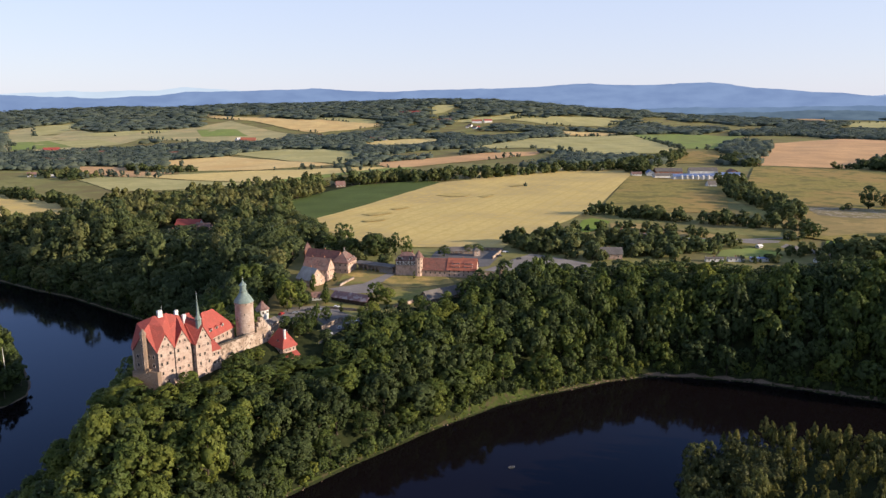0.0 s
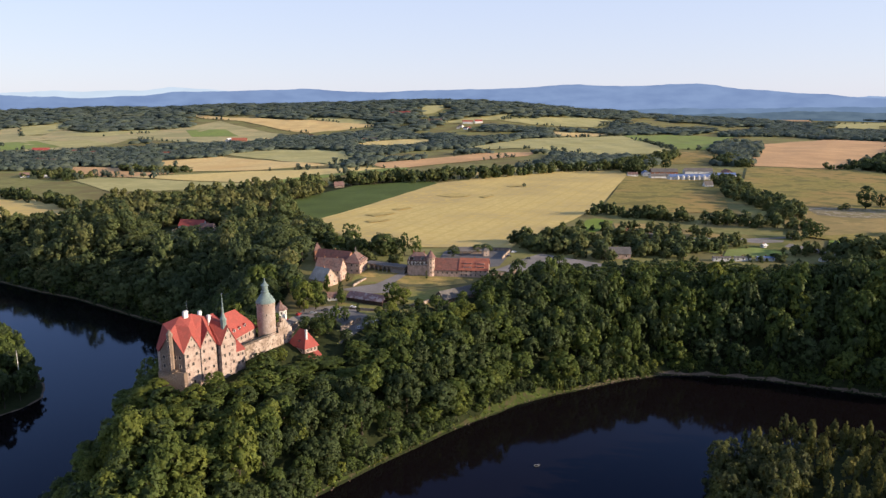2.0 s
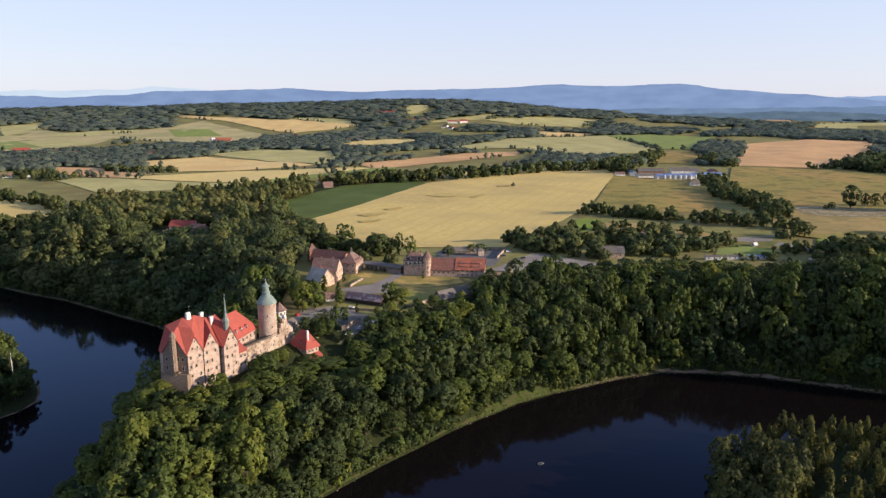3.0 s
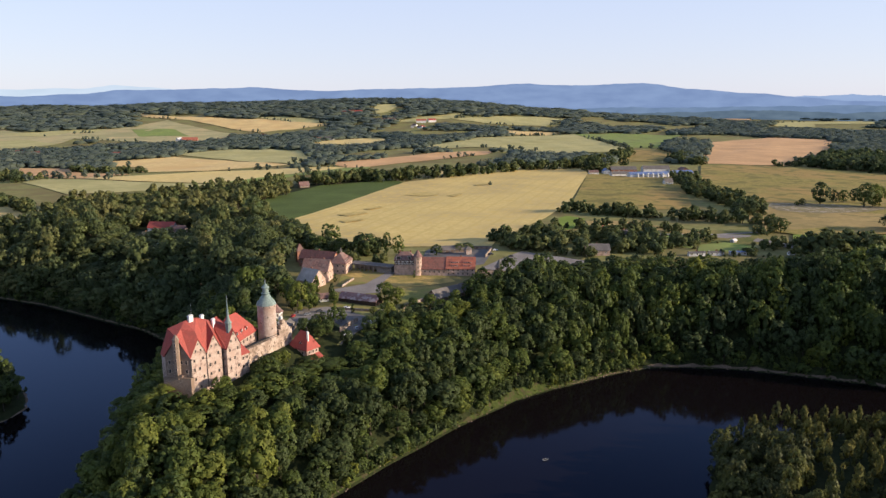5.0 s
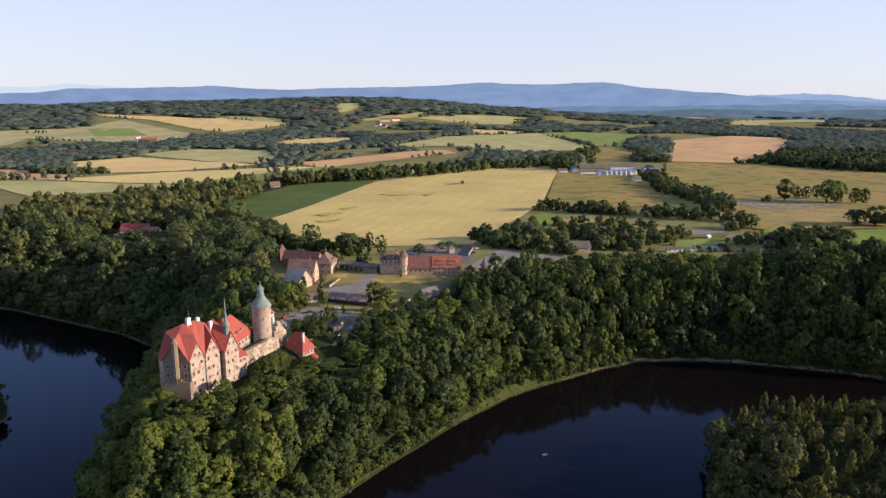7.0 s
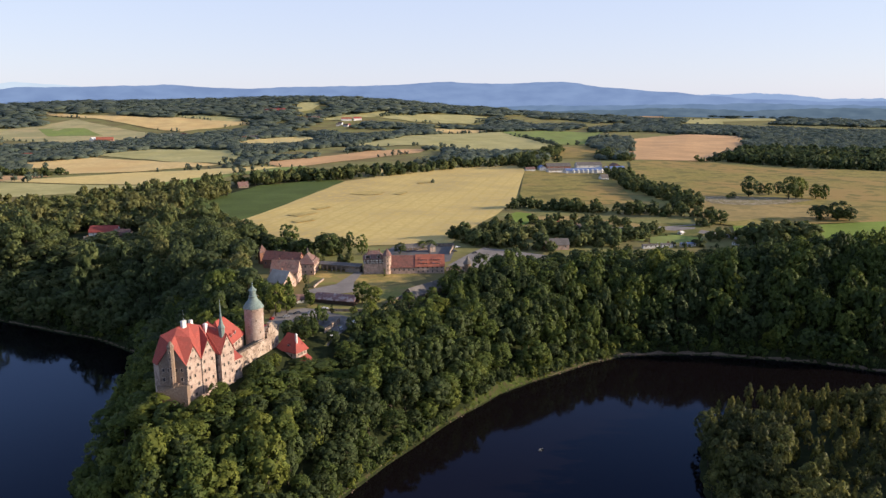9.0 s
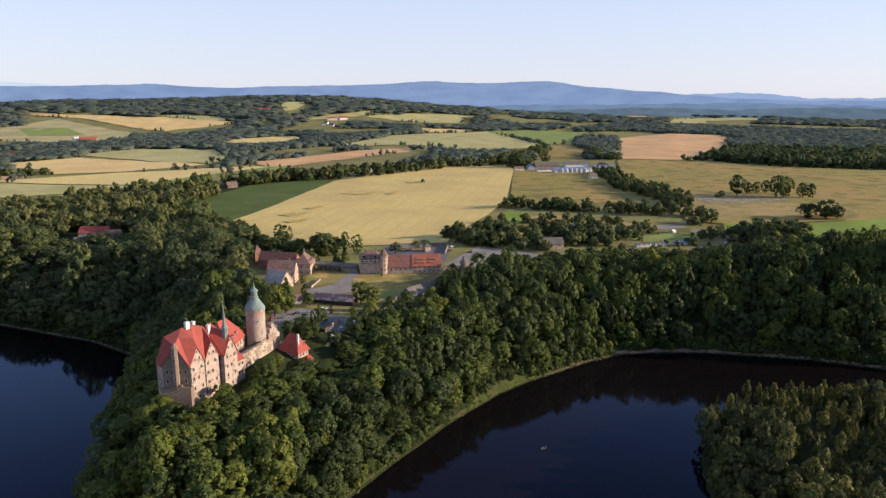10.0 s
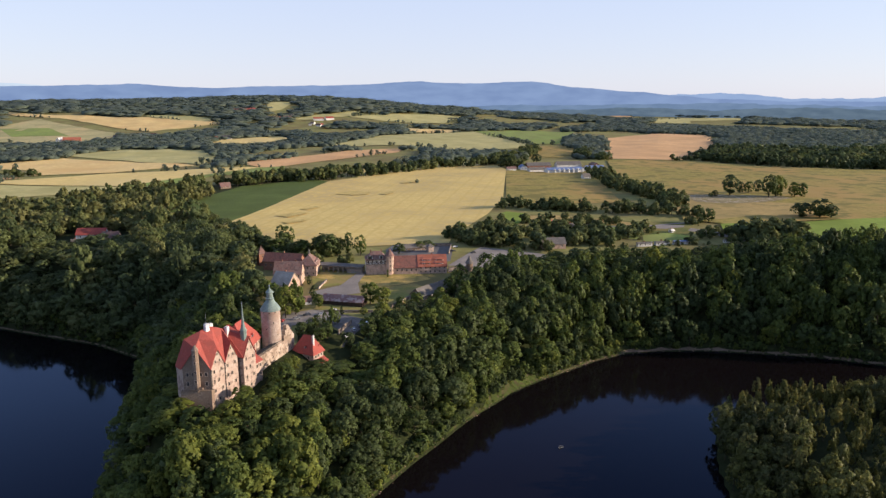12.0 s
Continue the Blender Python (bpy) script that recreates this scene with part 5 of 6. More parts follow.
    lathe(bm, [(0.07, zb(66)), (0.03, zb(75))], 6, pose(8.8, 9.0, 0))
    part("flagpole", bm, M["metal"], ob)
    return ob


def hip_roof(bm, x0, x1, y0, y1, z0, z1, over=0.5, ridge=0.5, thick=0.3):
    """A hipped roof over a box; ridge is the share of the length that the ridge takes."""
    x0, x1, y0, y1 = x0 - over, x1 + over, y0 - over, y1 + over
    my, mx, half = (y0 + y1) / 2, (x0 + x1) / 2, (x1 - x0) / 2 * ridge
    a, b, c, d = (x0, y0, z0), (x1, y0, z0), (x1, y1, z0), (x0, y1, z0)
    p, q = (mx - half, my, z1), (mx + half, my, z1)
    for f in ((a, b, q, p), (c, d, p, q), (b, c, q), (d, a, p)):
        slab(bm, f, thick)


def dormer(parent, x, y, z, turn, w=1.4, h=1.2, mat=None):
    """A small roofed window box standing out of a roof slope."""
    m = pose(x, y, z, 0, 0, turn)
    bm = bmesh.new()
    box(bm, -1.6, 0, -w / 2, w / 2, 0, h, m=m)
    ob = part("dormer", bm, M["white"], parent)
    bm = bmesh.new()
    slab(bm, [m @ Vector(c) for c in ((0.25, -w / 2 - 0.2, h - 0.05), (0.25, 0, h + 0.6), (-1.8, 0, h + 0.6), (-1.8, -w / 2 - 0.2, h - 0.05))], 0.12)
    slab(bm, [m @ Vector(c) for c in ((0.25, 0, h + 0.6), (0.25, w / 2 + 0.2, h - 0.05), (-1.8, w / 2 + 0.2, h - 0.05), (-1.8, 0, h + 0.6))], 0.12)
    part("dormer_roof", bm, mat or M["red_tile"], ob)
    bm = bmesh.new()
    box(bm, -0.05, 0.03, -w / 2 + 0.25, w / 2 - 0.25, 0.2, h - 0.12, m=m)
    part("pane", bm, M["pane"], ob)
    return ob


def east_wing():
    B = 33.0
    zb = lambda z: z - B
    ob = thing("castle_wing", (-112.0, 316.9, B), "cream castle wing with hipped red tile roof and dormers", "castle", turn=AX + 21)
    bm = bmesh.new()
    box(bm, -2.5, 21.5, 0, 11.5, 0, zb(51.9))
    part("wing_wall", bm, M["plaster"], ob)
    a, b, c, d, p, q = (-3, -0.7, zb(51.4)), (22.1, -0.7, zb(51.4)), (22.1, 12.2, zb(51.4)), (-3, 12.2, zb(51.4)), (4.0, 5.8, zb(63.0)), (13.0, 5.8, zb(62.4))
    for f in ((a, b, q, p), (b, c, q), (c, d, p, q), (d, a, p)):
        bm = bmesh.new()
        slab(bm, f, 0.3)
        part("roof", bm, M["red_tile"], ob, "bright red hipped tile roof")
    for s in (4.0, 8.6, 13.2):
        dormer(ob, s, 0.8, zb(53.7), -90, 1.9, 1.4)
    for s in (1.5, 5, 8.5, 12, 15.5, 19):
        window(ob, s, 0, zb(49.4), 1.2, 2.0, -90)
    for l in (2.5, 5.5, 8.5):
        window(ob, 21.5, l, zb(48.2), 1.1, 2.0, 0)
    ob = thing("stair_block", (-125.3, 290.4, B), "low cream stair block with small red roof", "castle", turn=AX)
    bm = bmesh.new()
    box(bm, 25.5, 30.5, -1.6, 4.2, 0, zb(48.5))
    part("block_wall", bm, M["plaster"], ob)
    bm = bmesh.new()
    for p in [((25.2, -2.0, 48.3), (30.9, -2.0, 48.3), (30.0, 4.2, 52.5), (25.5, 4.2, 53.2))]:
        slab(bm, [(x, y, zb(z)) for x, y, z in p], 0.3)
    part("roof", bm, M["red_tile"], ob, "small red lean-to roof")
    for s, z in ((27, 46.3), (29.3, 46.3), (27, 42.5), (29.3, 42.5)):
        window(ob, s, -1.6, zb(z), 1.0, 1.5, -90)
    return ob


def round_tower():
    B = 37.2
    ob = thing("round_tower", (-100.3, 338.8, B), "round stone castle tower with green copper bell roof", "tower")
    bm = bmesh.new()
    lathe(bm, [(4.85, -1.2), (4.6, 8), (4.5, 25.2), (4.62, 25.4), (4.62, 26.9)], 40)
    shaft = part("shaft", bm, M["tower_stone"], ob, "weathered brown stone shaft")
    bm = bmesh.new()
    lathe(bm, [(4.95, 26.7), (4.8, 27.1), (4.35, 27.9), (3.55, 29.1), (2.6, 30.3), (1.95, 31.3), (1.75, 32.0), (2.05, 32.2), (2.05, 32.4), (1.55, 32.6), (1.5, 34.9), (2.0, 35.1), (1.9, 35.4), (1.1, 36.2), (0.5, 37.0), (0.14, 38.0)], 24)
    cap = part("cap_roof", bm, M["copper"], ob, "green copper bell-shaped cap with lantern")
    bm = bmesh.new()
    lathe(bm, [(0.06, 38.0), (0.3, 38.4), (0.3, 38.6), (0.05, 38.9), (0.03, 40.0)], 8)
    part("finial", bm, M["metal"], cap)
    for k in range(10):
        a = k * 36 + 10
        window(ob, 4.6 * math.cos(radians(a)), 4.6 * math.sin(radians(a)), 26.1, 0.55, 0.65, a, name="slit_window")
    for a, z in ((-75, 21), (-50, 15), (-120, 18), (-95, 11)):
        window(ob, 4.55 * math.cos(radians(a)), 4.55 * math.sin(radians(a)), z, 0.5, 1.1, a, name="slit_window")
    return ob


def curtain_wall():
    B = 33.0
    ob = thing("curtain_wall", (-125.3, 290.4, B), "cream stone curtain wall with covered wall walk", "castle wall", turn=AX)
    zb = lambda z: z - B
    m = pose(30.3, 2.2, 0, 0, 0, 7.5)
    bm = bmesh.new()
    box(bm, 0, 33.0, 0, 1.9, 0, zb(47.6), m=m)
    part("wall", bm, M["curtain"], ob)
    bm = bmesh.new()
    slab(bm, [m @ Vector(c) for c in ((0, 0.5, zb(48.5)), (26.6, 0.5, zb(48.6)), (26.6, 3.6, zb(48.0)), (0, 3.6, zb(47.9)))], 0.25)
    part("walk_roof", bm, M["dark_slate"], ob, "dark slate lean-to over the wall walk")
    for k in range(5):
        window(ob, *(m @ Vector((4 + 6 * k, 0, 0))).xy, zb(43.2), 0.6, 1.3, -76, name="slit_window")
    bm = bmesh.new()
    for k, z in enumerate((50.2, 52.4, 54.6, 54.4, 52.6, 51.0, 49.6, 48.4)):
        box(bm, 26.8 + 1.25 * k, 28.05 + 1.25 * k, 0.05, 1.7, 0, zb(z), m=m)
    part("stepped_wall", bm, M["curtain"], ob, "stepped stone gable fragment beside the tower")
    return ob


def gate_house():
    B = 33.5
    ob = thing("gate_house", (-81.0, 335.8, B), "small cream gatehouse with steep red hipped roof", "house", turn=49)
    bm = bmesh.new()
    box(bm, 0, 8.0, 0, 12.5, 0, 6.7)
    part("house_wall", bm, M["plaster"], ob)
    e, top, back = 6.5, (4.2, 3.6, 14.6), (4.2, 8.6, 14.6)
    for p in [((-0.8, -0.7, e), (8.7, -0.7, e), top), ((8.7, -0.7, e), (8.7, 13.2, e), back, top), ((8.7, 13.2, e), (-0.8, 13.2, e), back), ((-0.8, 13.2, e), (-0.8, -0.7, e), top, back)]:
        bm = bmesh.new()
        slab(bm, p, 0.3)
        part("roof", bm, M["red_tile"], ob, "steep bright red hipped roof")
    chimney(ob, 2.6, 1.8, 6, 15.6, 0.9, 0.9, label="tall white chimney")
    dormer(ob, 6.0, 0.9, 8.2, -90)
    dormer(ob, 0.7, 5.2, 8.4, 180)
    dormer(ob, 8.0, 6.0, 7.8, 0)
    for s in (1.8, 4.2, 6.4):
        window(ob, s, 0, 5.0, 1.0, 1.4, -90)
        window(ob, s, 0, 2.2, 1.0, 1.4, -90)
    for l in (3, 6, 9):
        window(ob, 0, l, 4.6, 1.0, 1.4, 180)
        window(ob, 8.0, l, 4.6, 1.0, 1.4, 0)
    bm = bmesh.new()
    slab(bm, [(-0.4, -3.4, 1.6), (8.4, -3.4, 1.6), (8.4, 0, 3.6), (-0.4, 0, 3.6)], 0.25)
    part("porch_roof", bm, M["red_tile"], ob, "low red lean-to roof")
    bm = bmesh.new()
    box(bm, 0, 8.0, -3.0, -0.01, 0, 1.8)
    part("porch_wall", bm, M["plaster"], ob)
    return ob


palace()
east_wing()
round_tower()
curtain_wall()
gate_house()

# ---- houses ----
def house(name, place, turn, w, d, eave, ridge, wall, roof, label, hip=0.0, floors=1, cols=4, ends=2, chimneys=1, category="house", group="", over=0.5, trim=False, detail=True):
    """A house with its ridge along its own x: walls with gables, two roof slopes (or a hipped roof), framed windows and chimneys."""
    ob = thing(name, place, label, category, group, turn=turn)
    x0, x1, y0, y1 = -w / 2, w / 2, -d / 2, d / 2
    bm = bmesh.new()
    prism(bm, [(x0, y0), (x1, y0), (x1, y1), (x0, y1)], -2.5, eave)
    if hip == 0:
        for x in (x0, x1 - 0.4):
            bm.verts.ensure_lookup_table()
            a = [bm.verts.new(p) for p in ((x, y0, eave - 0.01), (x, y1, eave - 0.01), (x, 0, ridge - 0.25))]
            b = [bm.verts.new((v.co.x + 0.4, v.co.y, v.co.z)) for v in a]
            bm.faces.new(a), bm.faces.new(b[::-1])
            for i in range(3):
                bm.faces.new((a[i], b[i], b[(i + 1) % 3], a[(i + 1) % 3]))
    part("wall", bm, wall, ob)
    drop = over * (ridge - eave) / (d / 2)
    if hip == 0:
        for s in (-1, 1):
            bm = bmesh.new()
            slab(bm, [(x0 - over, s * (d / 2 + over), eave - drop), (x1 + over, s * (d / 2 + over), eave - drop), (x1 + over, 0, ridge), (x0 - over, 0, ridge)][:: s], 0.25)
            part("roof", bm, roof, ob)
    else:
        bm = bmesh.new()
        hip_roof(bm, x0, x1, y0, y1, eave - 0.1, ridge, over, hip)
        part("roof", bm, roof, ob)
    if detail:
        for k in range(floors):
            z = eave * (k + 0.55) / floors
            for i in range(cols):
                x = x0 + w * (i + 0.5) / cols
                for s in (-1, 1):
                    window(ob, x, s * d / 2, z, 1.0, min(1.5, eave / floors * 0.5), 90 * s, trim=trim)
            for i in range(ends):
                y = y0 + d * (i + 0.5) / ends
                for s in (-1, 1):
                    window(ob, s * w / 2, y, z, 1.0, min(1.5, eave / floors * 0.5), 0 if s > 0 else 180, trim=trim)
        if hip == 0 and ends:
            for s in (-1, 1):
                window(ob, s * w / 2, 0, eave + (ridge - eave) * 0.35, 0.9, 1.2, 0 if s > 0 else 180, trim=trim)
    for i in range(chimneys):
        chimney(ob, x0 + w * (i + 0.5) / max(chimneys, 1), 0.6, ridge - 1.2, ridge + 1.1, 0.8, 0.6, M["brick"])
    return ob


def gz(x, y):
    return float(ground_z([x], [y])[0])


def rowing_boat(x, y, turn):
    """A small open boat with thwarts, adrift on the bay."""
    ob = thing("rowing_boat", (x, y, 0.0), "small greyish rowing boat on the dark water", "boat", turn=turn)
    rings = []
    bm = bmesh.new()
    for s in (-1.0, -0.6, 0.0, 0.6, 1.0):
        w = 0.66 * (1 - 0.75 * max(s, 0) ** 2 - 0.35 * max(-s, 0) ** 2)
        rings.append([bm.verts.new((1.6 * s, q * w * k, z)) for q, k, z in ((-1, 1, 0.45), (-1, 0.8, 0.0), (0, 0, -0.12), (1, 0.8, 0.0), (1, 1, 0.45))])
    for a, b in zip(rings, rings[1:]):
        for i in range(4):
            bm.faces.new((a[i], a[i + 1], b[i + 1], b[i]))
    bm.faces.new(rings[0])
    bm.faces.new(rings[-1][::-1])
    bmesh.ops.solidify(bm, geom=bm.faces[:], thickness=0.06)
    part("hull", bm, M["hull"], ob)
    for s in (-1.0, 0.1):
        bm = bmesh.new()
        box(bm, 0.8 * s, 0.8 * s + 0.3, -0.5, 0.5, 0.3, 0.36, 0.01)
        part("thwart", bm, M["timber"], ob)


# the gatehouse block with half-timbered upper floors and its stair turret
def gate_block():
    g = gz(-25.5, 486)
    ob = house("gatehouse_block", (-25.5, 485.5, g), -5, 15, 11.5, 10.5, 15.6, M["white"], M["brown_tile"], "three-storey gatehouse with half-timbered pale top floor and brown roof", 0.35, 3, 5, 3, 2, trim=True)
    for k in range(8):
        bm = bmesh.new()
        box(bm, -7.5 + k * 2.07, -7.22 + k * 2.07, -5.86, -5.7, 7.1, 10.4)
        part("timber_post", bm, M["timber"], ob)
    for z in (3.5, 6.9):
        bm = bmesh.new()
        box(bm, -7.62, 7.62, -5.9, -5.7, z, z + 0.3)
        box(bm, 7.45, 7.66, -5.7, 5.7, z, z + 0.3)
        part("stone_band", bm, M["stonetrim"], ob)
    for z in (7.3, 8.7, 10.0):
        bm = bmesh.new()
        box(bm, -7.5, 7.5, -5.87, -5.7, z, z + 0.22)
        part("timber_rail", bm, M["timber"], ob)
    for k in range(7):
        for way in (-1, 1):
            bm = bmesh.new()
            slab(bm, [(-7.3 + k * 2.07 + (0 if way > 0 else 1.9), -5.86, 7.4), (-7.05 + k * 2.07 + (0 if way > 0 else 1.9), -5.86, 7.4), (-6.2 + k * 2.07 + 0.12, -5.86, 8.7), (-6.45 + k * 2.07 + 0.12, -5.86, 8.7)], 0.02)
            bmesh.ops.solidify(bm, geom=bm.faces[:], thickness=0.08)
            part("timber_brace", bm, M["timber"], ob)
    bm = bmesh.new()
    box(bm, -7.6, 7.6, -6.4, -5.7, 10.2, 10.5)
    part("eaves_beam", bm, M["timber"], ob)
    bm = bmesh.new()
    box(bm, -7.56, 7.56, -5.81, -5.7, -1, 6.9)
    box(bm, 7.46, 7.58, -5.7, 5.7, -1, 6.9)
    part("render_facing", bm, M["pink"], ob, "worn pinkish facing of the lower floors")
    for x in (-4.5, 3.2):
        dormer(ob, x, -5.4, 10.6, -90, 3.4 if x < 0 else 2.2, 2.6, M["brown_tile"])
    t = thing("stair_turret", (-17.0, 478.6, g), "octagonal pale stair turret with pointed brown roof", "tower", turn=22.5)
    bm = bmesh.new()
    lathe(bm, [(2.9, -2), (2.9, 12.6), (3.1, 12.7), (3.1, 13.4)], 8)
    part("turret_wall", bm, M["pink"], t)
    bm = bmesh.new()
    lathe(bm, [(3.7, 13.2), (2.6, 14.8), (0.1, 18.2)], 8)
    part("turret_roof", bm, M["brown_tile"], t)
    for z in (3.6, 7.0, 10.6):
        bm = bmesh.new()
        lathe(bm, [(2.9, z - 0.05), (3.02, z), (3.02, z + 0.35), (2.9, z + 0.4)], 8)
        part("stone_band", bm, M["stonetrim"], t)
    for k, z in enumerate((3, 6.2, 9.4, 12)):
        for a in (-135, -90, -45, 0):
            window(t, 2.7 * math.cos(radians(a + 22.5)), 2.7 * math.sin(radians(a + 22.5)), z, 0.6, 1.3, a + 22.5)
    return ob


def long_house():
    g = gz(4, 478)
    a = house("long_house", (-5.8, 484.2, g), -9, 20, 17, 4.8, 11.3, M["pink"], M["old_tile"], "long stable wing with weathered brown-red tile roof", 0, 1, 6, 2, 0, trim=True)
    b = house("long_house", (14.0, 481.2, g), -9, 20, 17.4, 5.2, 11.8, M["pink"], M["orange_tile"], "long stable wing with new orange tile roof and rows of dormers", 0, 2, 6, 4, 1, trim=True)
    for row, (y, z) in enumerate(((-6.6, 6.4), (-4.1, 8.3))):
        for k in range(2):
            bm = bmesh.new()
            x = -7.2 + 9.0 * k
            box(bm, x, x + 5.6, y - 0.6, y + 1.2, z, z + 0.75, 0.04)
            do = part("dormer_band", bm, M["white"], b)
            bm = bmesh.new()
            slab(bm, [(x - 0.2, y - 0.9, z + 0.75), (x + 5.8, y - 0.9, z + 0.75), (x + 5.8, y + 1.9, z + 1.5), (x - 0.2, y + 1.9, z + 1.5)], 0.12)
            part("dormer_roof", bm, M["orange_tile"], do)
            for i in range(4):
                bm = bmesh.new()
                box(bm, x + 0.4 + 1.3 * i, x + 1.3 + 1.3 * i, y - 0.64, y - 0.55, z + 0.15, z + 0.65)
                part("pane", bm, M["pane"], do)


def arcade():
    g = gz(-50, 492)
    ob = thing("arcade", (-64.5, 499.5, g), "grey stone arcade with dark arches under a slate lean-to", "arcade", turn=-28)
    n, bay = 9, 3.6
    for k in range(n + 1):
        bm = bmesh.new()
        box(bm, k * bay - 0.35, k * bay + 0.35, -0.4, 0.4, -1.5, 3.0, 0.05)
        box(bm, k * bay - 0.45, k * bay + 0.45, -0.5, 0.5, 2.9, 3.15, 0.03)
        part("pier", bm, M["grey_stone"], ob)
    bm = bmesh.new()
    box(bm, 6 * bay, n * bay, -0.3, 0.3, -1.5, 3.1)
    part("closed_wall", bm, M["grey_stone"], ob, "plain grey wall beside the arches")
    for k in range(n):
        bm = bmesh.new()
        steps_ = 8
        for i in range(steps_):
            a, b = math.pi * i / steps_, math.pi * (i + 1) / steps_
            xa, xb = k * bay + bay / 2 - 1.45 * math.cos(a), k * bay + bay / 2 - 1.45 * math.cos(b)
            z = 3.1 + 1.0 * min(math.sin(a), math.sin(b))
            box(bm, xa, xb, -0.35, 0.35, z, 4.9)
        box(bm, k * bay, k * bay + 0.36, -0.35, 0.35, 3.1, 4.9)
        box(bm, (k + 1) * bay - 0.36, (k + 1) * bay, -0.35, 0.35, 3.1, 4.9)
        part("arch", bm, M["grey_stone"], ob)
    bm = bmesh.new()
    box(bm, 0, n * bay, 5.0, 5.5, -1.5, 5.2)
    part("back_wall", bm, M["grey_stone"], ob)
    bm = bmesh.new()
    slab(bm, [(-0.4, -0.6, 4.7), (n * bay + 0.4, -0.6, 4.7), (n * bay + 0.4, 5.8, 5.6), (-0.4, 5.8, 5.6)], 0.25)
    part("roof", bm, M["slate"], ob, "dark grey slate lean-to roof")


def stone_wall(a, b, tall, thick=0.6, mat="curtain", label="low coped stone wall beside the yard"):
    """A wall with a coping between two plan points, its foot following the ground."""
    n = max(2, int(math.hypot(b[0] - a[0], b[1] - a[1]) / 5))
    ob = thing("stone_wall", (*a, gz(*a)), label, "wall", turn=math.degrees(math.atan2(b[1] - a[1], b[0] - a[0])))
    length = math.hypot(b[0] - a[0], b[1] - a[1])
    body, cap = bmesh.new(), bmesh.new()
    for i in range(n):
        k, q = i / n, (i + 1) / n
        z = gz(a[0] + (b[0] - a[0]) * (k + q) / 2, a[1] + (b[1] - a[1]) * (k + q) / 2) - gz(*a)
        box(body, length * k, length * q, -thick / 2, thick / 2, z - 1.5, z + tall)
        box(cap, length * k, length * q, -thick / 2 - 0.12, thick / 2 + 0.12, z + tall, z + tall + 0.22)
    part("wall_body", body, M[mat], ob)
    part("coping", cap, M["slate"], ob)
    return ob


def court():
    g = 42.0
    house("farmhouse", (-86.5, 472.6, gz(-86, 472)), -14, 18, 12.5, 8.2, 15.0, M["pink"], M["brown_tile"], "two-storey farmhouse with brown tile roof and pink gable", 0, 2, 6, 3, 2, trim=True)
    h = house("farmhouse", (-71.5, 494.5, gz(-71, 494)), 76, 17, 12, 7.8, 14.2, M["pink"], M["brown_tile"], "farmhouse wing with hipped brown roof and ridge spirelet", 0.3, 2, 5, 3, 0, trim=True)
    bm = bmesh.new()
    lathe(bm, [(0.55, 13.2), (0.55, 15.2), (0.75, 15.3), (0.05, 18.0)], 8)
    part("spirelet", bm, M["slate"], h)
    for x in (-4, 0.5, 5):
        dormer(h, x, -5.2, 8.2, -90, 2.0, 1.6, M["brown_tile"])
    house("barn", (-88.5, 510.5, gz(-88, 510)), -26, 28, 10, 7.0, 12.2, M["brick"], M["old_tile"], "long brick barn with brown tile roof", 0, 1, 7, 2, 1, trim=True)
    t = thing("pavilion_turret", (-104.3, 527.5, gz(-104, 527)), "square brick corner turret with pyramid roof", "tower", turn=20)
    bm = bmesh.new()
    box(bm, -2.6, 2.6, -2.6, 2.6, -2, 9.2)
    part("turret_wall", bm, M["brick"], t)
    bm = bmesh.new()
    hip_roof(bm, -2.6, 2.6, -2.6, 2.6, 9.0, 14.4, 0.5, 0.02)
    part("turret_roof", bm, M["brown_tile"], t)
    for a in (0, 90, 180, 270):
        window(t, 2.6 * math.cos(radians(a)), 2.6 * math.sin(radians(a)), 7.2, 1.0, 1.4, a)
    house("cottage", (-89.5, 458.5, gz(-89.5, 458.5)), -38, 13.5, 13.0, 5.0, 11.8, M["pink"], M["pale_slate"], "cottage with pale grey slate roof and half-timbered gable", 0, 1, 4, 2, 1)
    house("shed", (-56.0, 417.5, gz(-56, 417)), -28, 26, 9.0, 2.9, 5.6, M["timber"], M["sheet"], "long low open shed with rusty brown sheet roof", 0, 1, 7, 0, 0, detail=False)
    house("hut", (-79.2, 422.5, gz(-79, 422)), 15, 6.0, 4.6, 2.6, 5.0, M["white"], M["brown_tile"], "small kiosk hut with brown-red roof", 0, 1, 2, 1, 0)
    house("lean_barn", (0.0, 425.5, gz(0, 425)), 38, 30, 10.0, 2.6, 6.8, M["rubble"], M["slate"], "long stone barn with grey slate roof on the slope", 0, 1, 8, 2, 0)
    house("lodge", (26.4, 538.0, gz(26, 538)), 12, 4.6, 4.6, 4.8, 6.6, M["plaster"], M["slate"], "small pale lodge with low roof", 0.1, 2, 1, 1, 0)
    house("lodge", (16.0, 549.0, gz(16, 549)), 5, 20, 9, 3.0, 5.4, M["rubble"], M["slate"], "low barn with dark slate roof behind the yard", 0, 1, 5, 2, 0)
    t = thing("corner_turret", (40.5, 475.5, gz(40, 475)), "round stone turret with conical grey-brown roof", "tower")
    bm = bmesh.new()
    lathe(bm, [(2.5, -3), (2.5, 6.6)], 20)
    part("turret_wall", bm, M["rubble"], t)
    bm = bmesh.new()
    lathe(bm, [(3.4, 5.6), (1.8, 7.6), (0.05, 11.2)], 20)
    part("turret_roof", bm, M["slate"], t)
